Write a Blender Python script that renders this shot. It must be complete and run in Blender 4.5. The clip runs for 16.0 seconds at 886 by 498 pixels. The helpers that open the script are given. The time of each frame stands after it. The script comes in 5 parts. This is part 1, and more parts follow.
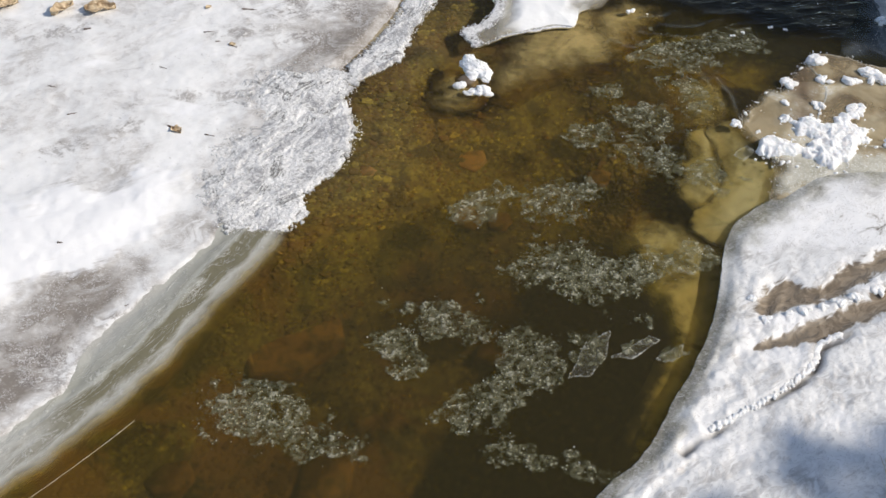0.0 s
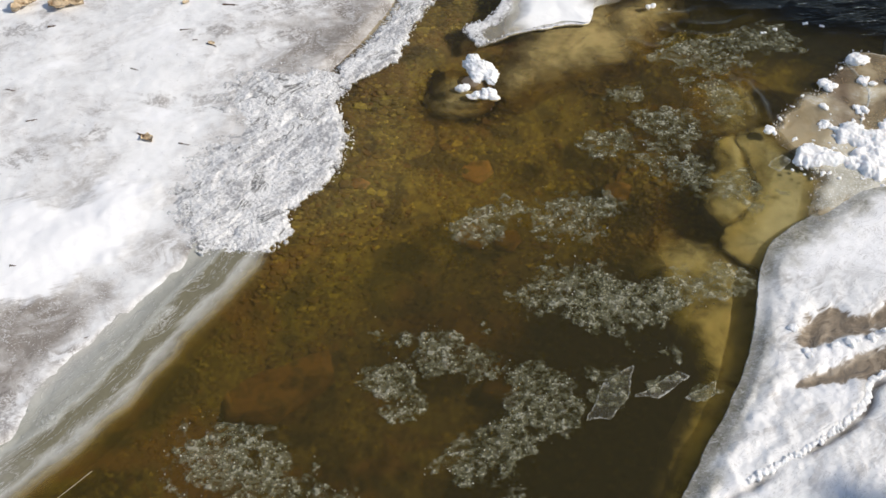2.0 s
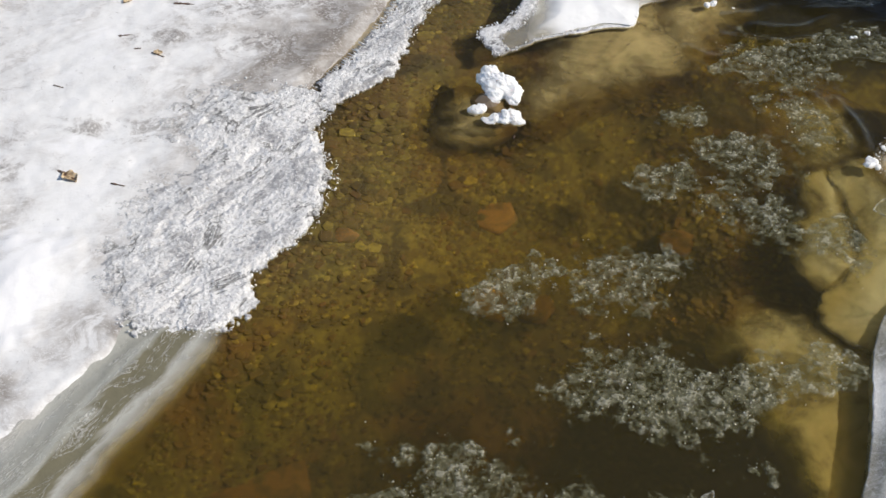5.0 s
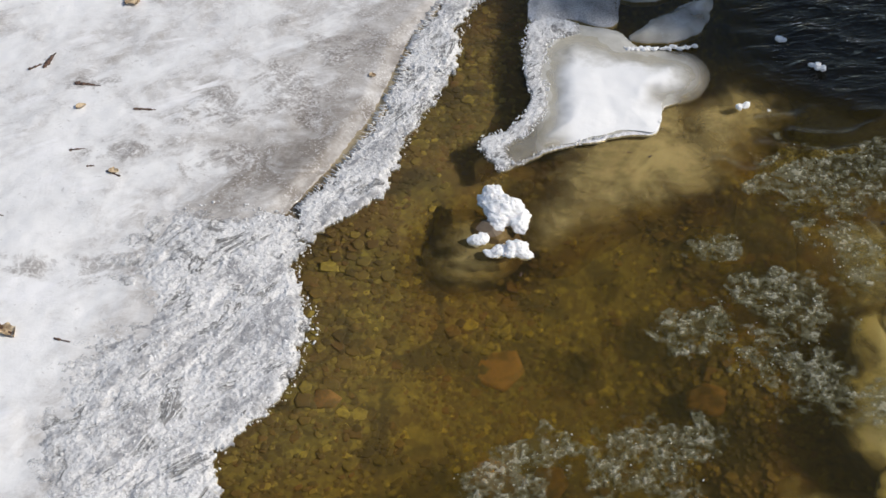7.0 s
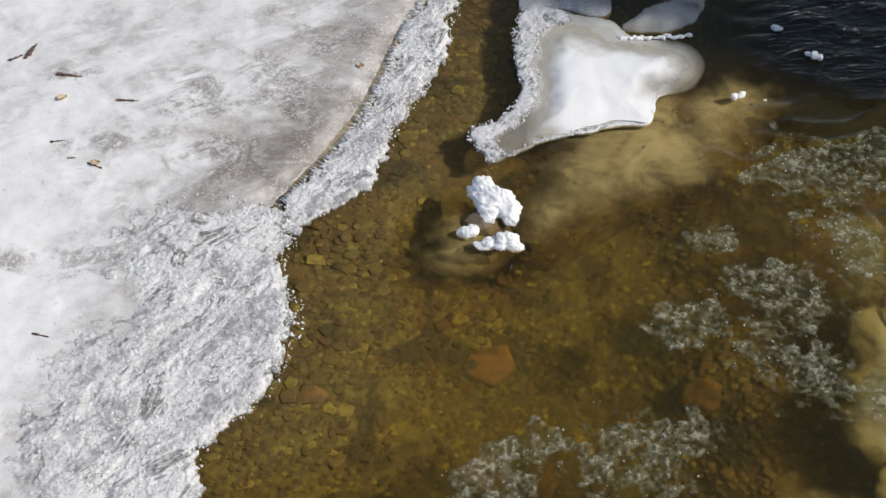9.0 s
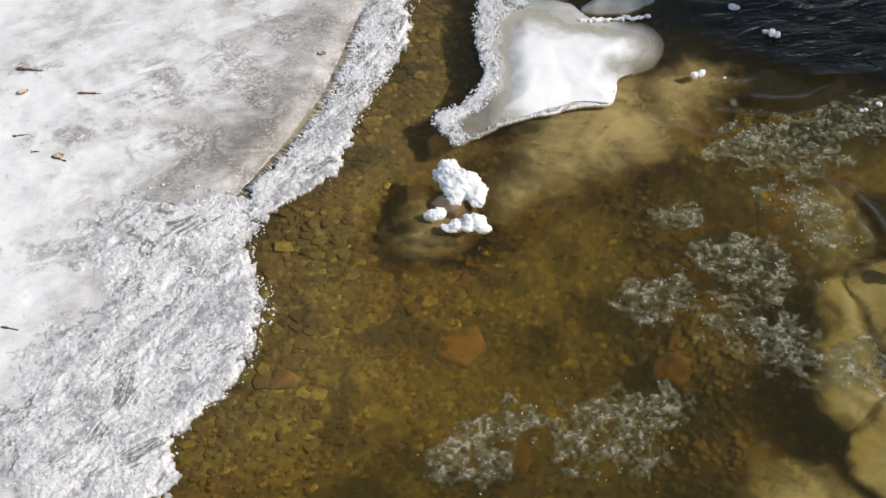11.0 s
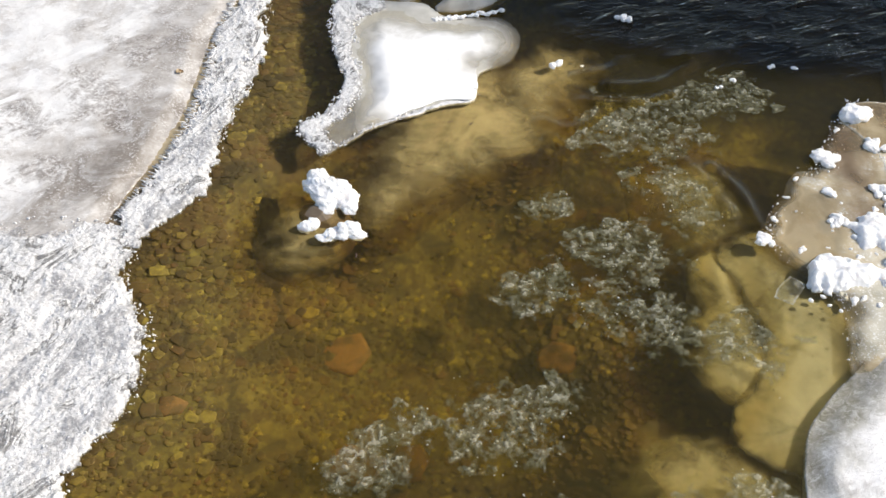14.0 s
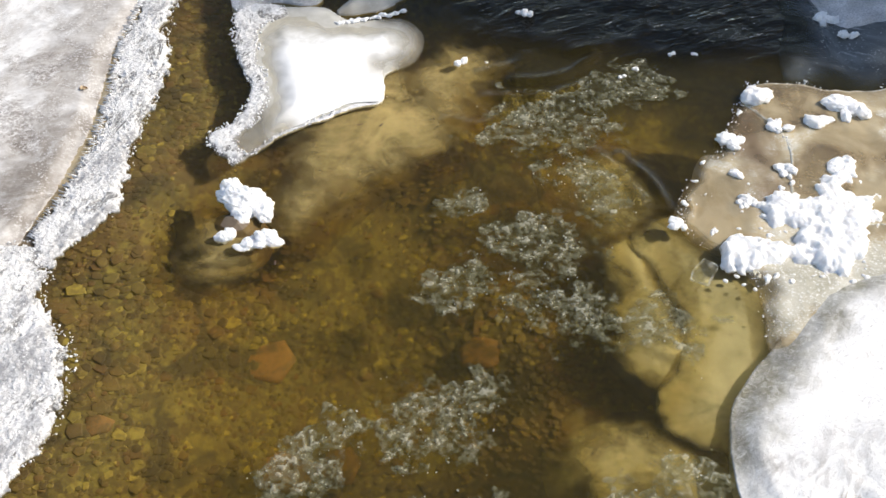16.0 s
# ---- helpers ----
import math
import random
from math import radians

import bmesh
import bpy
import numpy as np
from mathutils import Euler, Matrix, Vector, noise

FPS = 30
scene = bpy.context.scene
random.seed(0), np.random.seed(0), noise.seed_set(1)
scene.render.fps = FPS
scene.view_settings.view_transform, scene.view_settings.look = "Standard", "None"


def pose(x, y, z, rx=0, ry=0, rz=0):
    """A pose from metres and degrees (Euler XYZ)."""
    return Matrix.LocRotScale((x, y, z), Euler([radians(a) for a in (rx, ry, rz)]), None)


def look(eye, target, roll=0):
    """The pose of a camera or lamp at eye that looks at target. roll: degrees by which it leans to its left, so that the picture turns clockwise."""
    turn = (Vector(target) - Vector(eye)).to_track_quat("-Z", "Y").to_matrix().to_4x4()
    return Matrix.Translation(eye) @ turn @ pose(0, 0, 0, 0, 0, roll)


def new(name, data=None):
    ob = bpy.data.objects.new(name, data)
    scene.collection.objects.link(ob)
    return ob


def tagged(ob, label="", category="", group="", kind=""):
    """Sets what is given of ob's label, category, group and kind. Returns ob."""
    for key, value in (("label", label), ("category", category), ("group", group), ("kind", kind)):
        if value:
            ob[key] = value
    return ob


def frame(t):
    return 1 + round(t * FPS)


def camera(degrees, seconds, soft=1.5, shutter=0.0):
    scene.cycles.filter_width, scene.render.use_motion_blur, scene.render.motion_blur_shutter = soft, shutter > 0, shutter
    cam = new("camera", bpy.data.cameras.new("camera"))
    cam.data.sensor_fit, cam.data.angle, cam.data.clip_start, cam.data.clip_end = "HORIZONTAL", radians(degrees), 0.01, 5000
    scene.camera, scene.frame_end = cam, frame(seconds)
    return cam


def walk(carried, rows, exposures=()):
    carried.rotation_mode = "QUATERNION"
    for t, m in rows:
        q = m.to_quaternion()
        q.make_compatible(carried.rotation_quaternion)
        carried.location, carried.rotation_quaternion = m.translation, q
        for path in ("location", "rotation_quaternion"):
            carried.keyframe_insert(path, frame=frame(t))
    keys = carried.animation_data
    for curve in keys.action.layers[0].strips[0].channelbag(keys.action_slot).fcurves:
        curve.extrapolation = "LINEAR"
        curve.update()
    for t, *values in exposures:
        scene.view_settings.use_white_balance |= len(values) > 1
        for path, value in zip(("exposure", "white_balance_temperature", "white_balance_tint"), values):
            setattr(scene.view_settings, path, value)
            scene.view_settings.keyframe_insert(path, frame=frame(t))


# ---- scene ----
# A river margin in thaw: shelf ice, a floe, slush rafts over a gravel bed.
cam = camera(33.0, 16.0)
# seconds, eye x y z, yaw, pitch, lean
ROWS = [
    (0, 0.0039, -0.0014, 2.3986, -0.035, -44.150, 2.232),
    (0.5, 0.0103, 0.0650, 2.3400, 0.128, -44.133, 2.096),
    (1, 0.0072, 0.1362, 2.2827, 0.075, -44.150, 2.121),
    (1.5, 0.0109, 0.2148, 2.2260, 0.189, -44.140, 1.982),
    (2, 0.0097, 0.2998, 2.1638, 0.210, -44.042, 1.979),
    (2.5, 0.0079, 0.3917, 2.1066, 0.284, -44.089, 1.879),
    (3, 0.0034, 0.4867, 2.0431, 0.291, -44.108, 1.821),
    (3.5, 0.0008, 0.5898, 1.9705, 0.288, -44.128, 1.837),
    (6, -0.0291, 1.1790, 1.6597, -0.083, -44.238, 1.985),
    (6.5, -0.0231, 1.3016, 1.6669, 0.033, -44.443, 1.895),
    (7, -0.0204, 1.3657, 1.6792, 0.106, -44.800, 1.860),
    (7.5, -0.0211, 1.3878, 1.6717, 0.020, -44.768, 1.884),
    (8, -0.0109, 1.3952, 1.6604, 0.119, -44.806, 1.820),
    (8.5, -0.0033, 1.3951, 1.6430, 0.172, -44.713, 1.729),
    (11, -0.0208, 1.3675, 1.6163, -2.259, -44.626, 1.760),
    (11.5, -0.0262, 1.3666, 1.6187, -3.337, -44.620, 1.708),
    (12, -0.0292, 1.3696, 1.6190, -4.540, -44.633, 1.759),
    (12.5, -0.0279, 1.3721, 1.6212, -5.734, -44.647, 1.760),
    (13, -0.0285, 1.3750, 1.6240, -6.958, -44.627, 1.808),
    (13.5, -0.0299, 1.3775, 1.6277, -8.166, -44.673, 1.849),
    (14, -0.0343, 1.3765, 1.6286, -9.383, -44.636, 1.843),
    (14.5, -0.0405, 1.3766, 1.6318, -10.761, -44.603, 2.028),
    (15, -0.0479, 1.3745, 1.6342, -12.147, -44.596, 2.102),
    (15.5, -0.0501, 1.3722, 1.6350, -13.461, -44.530, 2.101),
    (16, -0.0574, 1.3720, 1.6363, -14.536, -44.500, 2.129),
]


def flown(x, y, z, yaw, pitch, lean):
    yw, pt = radians(yaw), radians(pitch)
    ahead = Vector((-math.sin(yw) * math.cos(pt), math.cos(yw) * math.cos(pt), math.sin(pt)))
    return look(Vector((x, y, z)), Vector((x, y, z)) + ahead, lean)


walk(cam, [(r[0], flown(*r[1:])) for r in ROWS], exposures=[(0.0, -0.22, 6900, 10), (4.0, -0.15, 6900, 10), (7.0, -0.34, 6800, 10), (8.5, -0.34, 6800, 10), (11.0, -0.16, 6900, 10), (13.5, 0.12, 7000, 10), (16.0, 0.22, 7000, 10)])

# ---- light ----
SUN_EL, SUN_AZ = 40.0, -3.0  # degrees; azimuth from +x towards +y
world = bpy.data.worlds.new("world")
scene.world = world
world.use_nodes = True
wn = world.node_tree
sky = wn.nodes.new("ShaderNodeTexSky")
sky.sky_type = "NISHITA"
sky.sun_disc = False
sky.sun_elevation = radians(SUN_EL)
sky.sun_rotation = radians(90 - SUN_AZ)
wn.links.new(sky.outputs[0], wn.nodes["Background"].inputs[0])
wn.nodes["Background"].inputs[1].default_value = 0.135
sun_data = bpy.data.lights.new("sun", "SUN")
sun_data.energy, sun_data.angle, sun_data.color = 4.2, radians(0.53), (1.0, 0.95, 0.88)
sun = new("sun", sun_data)
to_sun = Vector((math.cos(radians(SUN_EL)) * math.cos(radians(SUN_AZ)), math.cos(radians(SUN_EL)) * math.sin(radians(SUN_AZ)), math.sin(radians(SUN_EL))))
sun.matrix_world = look(to_sun * 30, (0, 0, 0))

# ---- arithmetic helpers ----


def lattice(ix, iy, seed):
    h = (ix.astype(np.int64) * 374761393 + iy.astype(np.int64) * 668265263 + seed * 974711) & 0x7FFFFFFF
    h = ((h ^ (h >> 13)) * 1274126177) & 0x7FFFFFFF
    h = ((h ^ (h >> 15)) * 83492791) & 0x7FFFFFFF
    return (h & 0xFFFFF) / float(0xFFFFF)


def vnoise(x, y, seed=0):
    """Smooth value noise in -1..1 over arrays."""
    fx, fy = np.floor(x), np.floor(y)
    u, v = x - fx, y - fy
    u, v = u * u * u * (u * (6 * u - 15) + 10), v * v * v * (v * (6 * v - 15) + 10)
    ix, iy = fx.astype(np.int64), fy.astype(np.int64)
    a, b = lattice(ix, iy, seed), lattice(ix + 1, iy, seed)
    c, d = lattice(ix, iy + 1, seed), lattice(ix + 1, iy + 1, seed)
    return 2 * ((a * (1 - u) + b * u) * (1 - v) + (c * (1 - u) + d * u) * v) - 1


def fbm(x, y, size, octaves=4, seed=0, gain=0.5):
    """Layered noise, the largest lumps `size` metres across."""
    out, amp, tot = 0.0, 1.0, 0.0
    for k in range(octaves):
        s = 2.03**k / size
        c, sn = math.cos(0.7 * k), math.sin(0.7 * k)
        out = out + amp * vnoise((x * c - y * sn) * s + 17.3 * k, (x * sn + y * c) * s - 9.1 * k, seed + 31 * k)
        tot += amp
        amp *= gain
    return out / tot


def step(a, b, x):
    t = np.clip((x - a) / (b - a), 0, 1)
    return t * t * (3 - 2 * t)


def rounded(corners, n=6, closed=True):
    """A smooth curve through a few corners."""
    p = np.array(corners, float)
    m = len(p)
    out = []
    for i in range(m if closed else m - 1):
        if closed:
            a, b, c, d = p[i - 1], p[i], p[(i + 1) % m], p[(i + 2) % m]
        else:
            a, b, c, d = p[max(i - 1, 0)], p[i], p[i + 1], p[min(i + 2, m - 1)]
        for t in np.linspace(0, 1, n, endpoint=False):
            out.append(0.5 * (2 * b + (c - a) * t + (2 * a - 5 * b + 4 * c - d) * t * t + (3 * b - a - 3 * c + d) * t**3))
    if not closed:
        out.append(p[-1])
    return np.array(out)


def far_from(curve, X, Y, closed):
    a = curve
    b = np.roll(curve, -1, 0) if closed else curve[1:]
    best = np.full(X.shape, 1e9)
    for (ax, ay), (bx, by) in zip(a, b):
        dx, dy = bx - ax, by - ay
        t = np.clip(((X - ax) * dx + (Y - ay) * dy) / (dx * dx + dy * dy + 1e-12), 0, 1)
        best = np.minimum(best, (X - ax - t * dx) ** 2 + (Y - ay - t * dy) ** 2)
    return np.sqrt(best)


def depth_in(curve, X, Y):
    """How far inside a closed curve (negative outside)."""
    inside = np.zeros(X.shape, bool)
    for (ax, ay), (bx, by) in zip(curve, np.roll(curve, -1, 0)):
        if ay != by:
            inside ^= ((ay > Y) != (by > Y)) & (X < (bx - ax) * (Y - ay) / (by - ay) + ax)
    return np.where(inside, 1, -1) * far_from(curve, X, Y, True)


def linked(name, mesh, material, parent=None, label=""):
    ob = new(name, mesh)
    if material:
        mesh.materials.append(material)
    if parent is not None:
        ob.parent = parent
    if label:
        tagged(ob, label)
    return ob


def solid(name, verts, faces, smooth=True, masks=None):
    """A mesh from arrays; masks: named values per corner point, for the material."""
    me = bpy.data.meshes.new(name)
    v, f = np.asarray(verts, np.float32), np.asarray(faces, np.int32)
    me.vertices.add(len(v))
    me.vertices.foreach_set("co", v.ravel())
    k = f.shape[1]
    me.loops.add(f.size)
    me.loops.foreach_set("vertex_index", f.ravel())
    me.polygons.add(len(f))
    me.polygons.foreach_set("loop_start", np.arange(0, f.size, k, dtype=np.int32))
    if smooth:
        me.polygons.foreach_set("use_smooth", np.ones(len(f), bool))
    me.update(calc_edges=True)
    for key, val in (masks or {}).items():
        me.attributes.new(key, "FLOAT", "POINT").data.foreach_set("value", np.asarray(val, np.float32))
    me.validate()
    return me


def slab(name, curve, res, edge, top, under, masks=None, box=None):
    """A closed slab over the inside of a curve. edge(X, Y): frays the outline; top(X, Y, d), under(X, Y, d): heights, d the way in from the outline."""
    lo, hi = (curve.min(0) - 0.03, curve.max(0) + 0.03)
    if box:
        lo, hi = np.maximum(lo, box[:2]), np.minimum(hi, box[2:])
    xs, ys = np.arange(lo[0], hi[0] + res, res), np.arange(lo[1], hi[1] + res, res)
    X, Y = np.meshgrid(xs, ys, indexing="ij")
    d = depth_in(curve, X, Y) + edge(X, Y)
    gx, gy = np.gradient(d, res)
    g2 = np.maximum(gx * gx + gy * gy, 0.15)
    pull = np.where(d < 0, -d / g2, 0)
    pull = np.clip(pull, 0, 1.2 * res)
    X2, Y2 = X + gx * pull, Y + gy * pull
    near = d > -0.9 * res
    some = d > 0
    cell = near[:-1, :-1] & near[1:, :-1] & near[:-1, 1:] & near[1:, 1:]
    cell &= some[:-1, :-1] | some[1:, :-1] | some[:-1, 1:] | some[1:, 1:]
    idx = np.arange(X.size).reshape(X.shape)
    quads = np.stack([idx[:-1, :-1], idx[1:, :-1], idx[1:, 1:], idx[:-1, 1:]], -1)[cell]
    used = np.unique(quads)
    back = np.full(X.size, -1)
    back[used] = np.arange(len(used))
    q = back[quads]
    x, y, dd = X2.ravel()[used], Y2.ravel()[used], np.maximum(d.ravel()[used], 0)
    zt, zb = top(x, y, dd), under(x, y, dd) + 0 * x
    n = len(used)
    v = np.concatenate([np.stack([x, y, zt], -1), np.stack([x, y, np.minimum(zb, zt - 0.001)], -1)])
    e = np.concatenate([q[:, [0, 1]], q[:, [1, 2]], q[:, [2, 3]], q[:, [3, 0]]])
    key = np.minimum(e[:, 0], e[:, 1]) * n + np.maximum(e[:, 0], e[:, 1])
    _, first, count = np.unique(key, return_index=True, return_counts=True)
    rim = e[first[count == 1]]
    walls = np.stack([rim[:, 1], rim[:, 0], rim[:, 0] + n, rim[:, 1] + n], -1)
    faces = np.concatenate([q, q[:, ::-1] + n, walls])
    ms = {k: np.tile(fn(x, y, dd), 2) for k, fn in (masks or {}).items()}
    return solid(name, v, faces, True, ms)


def zero(*a):
    return 0.0 * a[0]


# ---- materials ----


class Mat:
    """A small node builder."""

    def __init__(self, name):
        self.m = bpy.data.materials.new(name)
        self.m.use_nodes = True
        self.t = self.m.node_tree
        self.bsdf = self.t.nodes["Principled BSDF"]
        self.out = self.t.nodes["Material Output"]
        self.pos = self.node("ShaderNodeNewGeometry").outputs["Position"]

    def node(self, kind, **sets):
        n = self.t.nodes.new(kind)
        for key, value in sets.items():
            if key == "operation":
                n.operation = value
            elif key == "data_type":
                n.data_type = value
            elif key == "blend_type":
                n.blend_type = value
        return n

    def join(self, a, b):
        if isinstance(a, (int, float, tuple)):
            b.default_value = a
        else:
            self.t.links.new(a, b)

    def noise(self, size, detail=4, rough=0.55, warp=0.0, stretch=None):
        n = self.node("ShaderNodeTexNoise")
        n.inputs["Scale"].default_value = 1 / size
        n.inputs["Detail"].default_value = detail
        n.inputs["Roughness"].default_value = rough
        n.inputs["Distortion"].default_value = warp
        src = self.pos
        if stretch:
            mp = self.node("ShaderNodeMapping")
            mp.vector_type = "TEXTURE"
            mp.inputs["Rotation"].default_value = (0, 0, radians(stretch[0]))
            mp.inputs["Scale"].default_value = (1 / stretch[1], 1 / stretch[2], 1)
            self.join(src, mp.inputs["Vector"])
            src = mp.outputs[0]
        self.join(src, n.inputs["Vector"])
        return n.outputs["Fac"]

    def cells(self, size, feature="F1", warp=0.0):
        """Voronoi cells; warp bends their borders, in metres."""
        n = self.node("ShaderNodeTexVoronoi")
        n.feature = feature
        n.inputs["Scale"].default_value = 1 / size
        src = self.pos
        if warp:
            w = self.node("ShaderNodeTexNoise")
            w.inputs["Scale"].default_value = 1 / size
            w.inputs["Detail"].default_value = 2
            self.join(src, w.inputs["Vector"])
            off = self.node("ShaderNodeVectorMath", operation="MULTIPLY_ADD")
            self.join(w.outputs["Color"], off.inputs[0])
            off.inputs[1].default_value = (warp, warp, 0)
            self.join(src, off.inputs[2])
            src = off.outputs[0]
        self.join(src, n.inputs["Vector"])
        return n.outputs["Distance"] if feature != "F1" else n

    def mask(self, name):
        n = self.node("ShaderNodeAttribute")
        n.attribute_name = name
        return n.outputs["Fac"]

    def span(self, v, a, b, c=0.0, d=1.0):
        n = self.node("ShaderNodeMapRange")
        n.interpolation_type = "SMOOTHSTEP"
        self.join(v, n.inputs[0])
        for k, x in zip((1, 2, 3, 4), (a, b, c, d)):
            n.inputs[k].default_value = x
        return n.outputs[0]

    def do(self, op, a, b=0.0):
        n = self.node("ShaderNodeMath", operation=op)
        self.join(a, n.inputs[0])
        self.join(b, n.inputs[1])
        return n.outputs[0]

    def ramp(self, v, *stops):
        n = self.node("ShaderNodeValToRGB")
        e = n.color_ramp.elements
        for k, (p, c) in enumerate(stops):
            el = e[k] if k < 2 else e.new(p)
            el.position, el.color = p, (*c, 1)
        self.join(v, n.inputs[0])
        return n.outputs[0]

    def blend(self, f, a, b, how="MIX"):
        n = self.node("ShaderNodeMix", data_type="RGBA", blend_type=how)
        self.join(f, n.inputs[0])
        for s, k in ((a, 6), (b, 7)):
            self.join((*s, 1.0) if isinstance(s, tuple) else s, n.inputs[k])
        return n.outputs[2]

    def bump(self, height, dist, strength=1.0, under=None):
        n = self.node("ShaderNodeBump")
        n.inputs["Strength"].default_value = strength
        n.inputs["Distance"].default_value = dist
        self.join(height, n.inputs["Height"])
        if under is not None:
            self.join(under, n.inputs["Normal"])
        return n.outputs[0]

    def set(self, color=None, rough=None, normal=None, **more):
        for key, v in (("Base Color", color), ("Roughness", rough), ("Normal", normal), *((k.replace("_", " "), x) for k, x in more.items())):
            if v is not None:
                self.join((*v, 1.0) if isinstance(v, tuple) and len(v) == 3 else v, self.bsdf.inputs[key])
        return self.m

    def seen_through(self, amount, tint):
        """Lets part of the light straight through, tinted."""
        tr = self.node("ShaderNodeBsdfTransparent")
        self.join((*tint, 1.0), tr.inputs[0])
        mx = self.node("ShaderNodeMixShader")
        self.join(amount, mx.inputs[0])
        self.join(self.bsdf.outputs[0], mx.inputs[1])
        self.join(tr.outputs[0], mx.inputs[2])
        self.join(mx.outputs[0], self.out.inputs[0])
        return self.m


def bed_tints(k):
    """Rust and olive drifts of silt, the same over bed and stones."""
    place = k.node("ShaderNodeSeparateXYZ")
    k.join(k.pos, place.inputs[0])
    ruddy = k.do("MULTIPLY", k.span(k.noise(0.24, 5, 0.6, 0.6), 0.46, 0.58), k.span(place.outputs[1], 2.75, 2.35, 0.30, 0.85))
    dark = k.span(k.noise(0.13, 4, 0.6, 0.9), 0.51, 0.63, 0.0, 0.8)
    return ruddy, dark, place.outputs[2]


def make_bed():
    k = Mat("river_gravel")
    n1, n2 = k.noise(0.35, 5), k.noise(0.012, 5, 0.65)
    col = k.ramp(n2, (0.3, (0.046, 0.0344, 0.0124)), (0.55, (0.098, 0.076, 0.0262)), (0.75, (0.154, 0.132, 0.0413)))
    for size, share in ((0.034, 0.40), (0.017, 0.45), (0.008, 0.35)):
        v = k.cells(size, warp=size * 1.1)
        chip = k.node("ShaderNodeSeparateColor")
        k.join(v.outputs["Color"], chip.inputs[0])
        tile = k.ramp(chip.outputs[0], (0.05, (0.0337, 0.0238, 0.00827)), (0.30, (0.0798, 0.0562, 0.0179)), (0.55, (0.104, 0.0828, 0.0248)), (0.78, (0.147, 0.132, 0.0345)), (0.95, (0.245, 0.225, 0.0552)))
        col = k.blend(share, col, tile)
    col = k.blend(k.span(n1, 0.42, 0.62, 0, 0.45), col, (0.0736, 0.0562, 0.0207))
    ruddy, dark, high = bed_tints(k)
    col = k.blend(ruddy, col, (0.135, 0.0695, 0.0289))
    col = k.blend(dark, col, (0.0306, 0.0252, 0.0124))
    col = k.blend(k.span(high, 0.02, 0.10), col, (0.85, 0.86, 0.88))
    return k.set(col, 0.85, k.bump(n2, 0.003, 0.4))


def make_stone(island):
    k = Mat("stone_joined" if island else "stone_single")
    if island:
        r = k.t.nodes.new("ShaderNodeNewGeometry").outputs["Random Per Island"]
    else:
        r = k.t.nodes.new("ShaderNodeObjectInfo").outputs["Random"]
    base = k.ramp(r, (0.0, (0.040, 0.030, 0.013)), (0.14, (0.095, 0.070, 0.024)), (0.30, (0.15, 0.115, 0.032)), (0.44, (0.135, 0.072, 0.028)), (0.58, (0.085, 0.064, 0.026)), (0.72, (0.165, 0.14, 0.045)), (0.86, (0.25, 0.215, 0.055)), (0.95, (0.36, 0.31, 0.075)), (1.0, (0.07, 0.06, 0.03)))
    n, g = k.noise(0.011, 5, 0.65), k.noise(0.003, 3)
    col = k.blend(k.span(n, 0.36, 0.64, 0.0, 0.62), base, (0.0768, 0.0562, 0.0179))
    ruddy, dark, _ = bed_tints(k)
    col = k.blend(ruddy, col, (0.135, 0.0695, 0.0289))
    col = k.blend(dark, col, (0.0368, 0.0298, 0.0138))
    col = k.blend(k.span(g, 0.5, 0.75, 0.0, 0.3), col, (0.172, 0.145, 0.0483))
    return k.set(col, 0.7, k.bump(g, 0.0015, 0.4))


def make_red_stone():
    k = Mat("red_stone")
    n, g = k.noise(0.05, 5, 0.6), k.noise(0.006, 4)
    col = k.ramp(n, (0.3, (0.152, 0.088, 0.036)), (0.55, (0.232, 0.132, 0.052)), (0.8, (0.16, 0.1, 0.04)))
    col = k.blend(k.span(g, 0.45, 0.8, 0, 0.4), col, (0.12, 0.08, 0.036))
    col = k.blend(k.span(k.noise(0.04, 5, 0.65, 0.8), 0.46, 0.60, 0.0, 0.8), col, (0.096, 0.068, 0.028))
    return k.set(col, 0.75, k.bump(g, 0.002, 0.5))


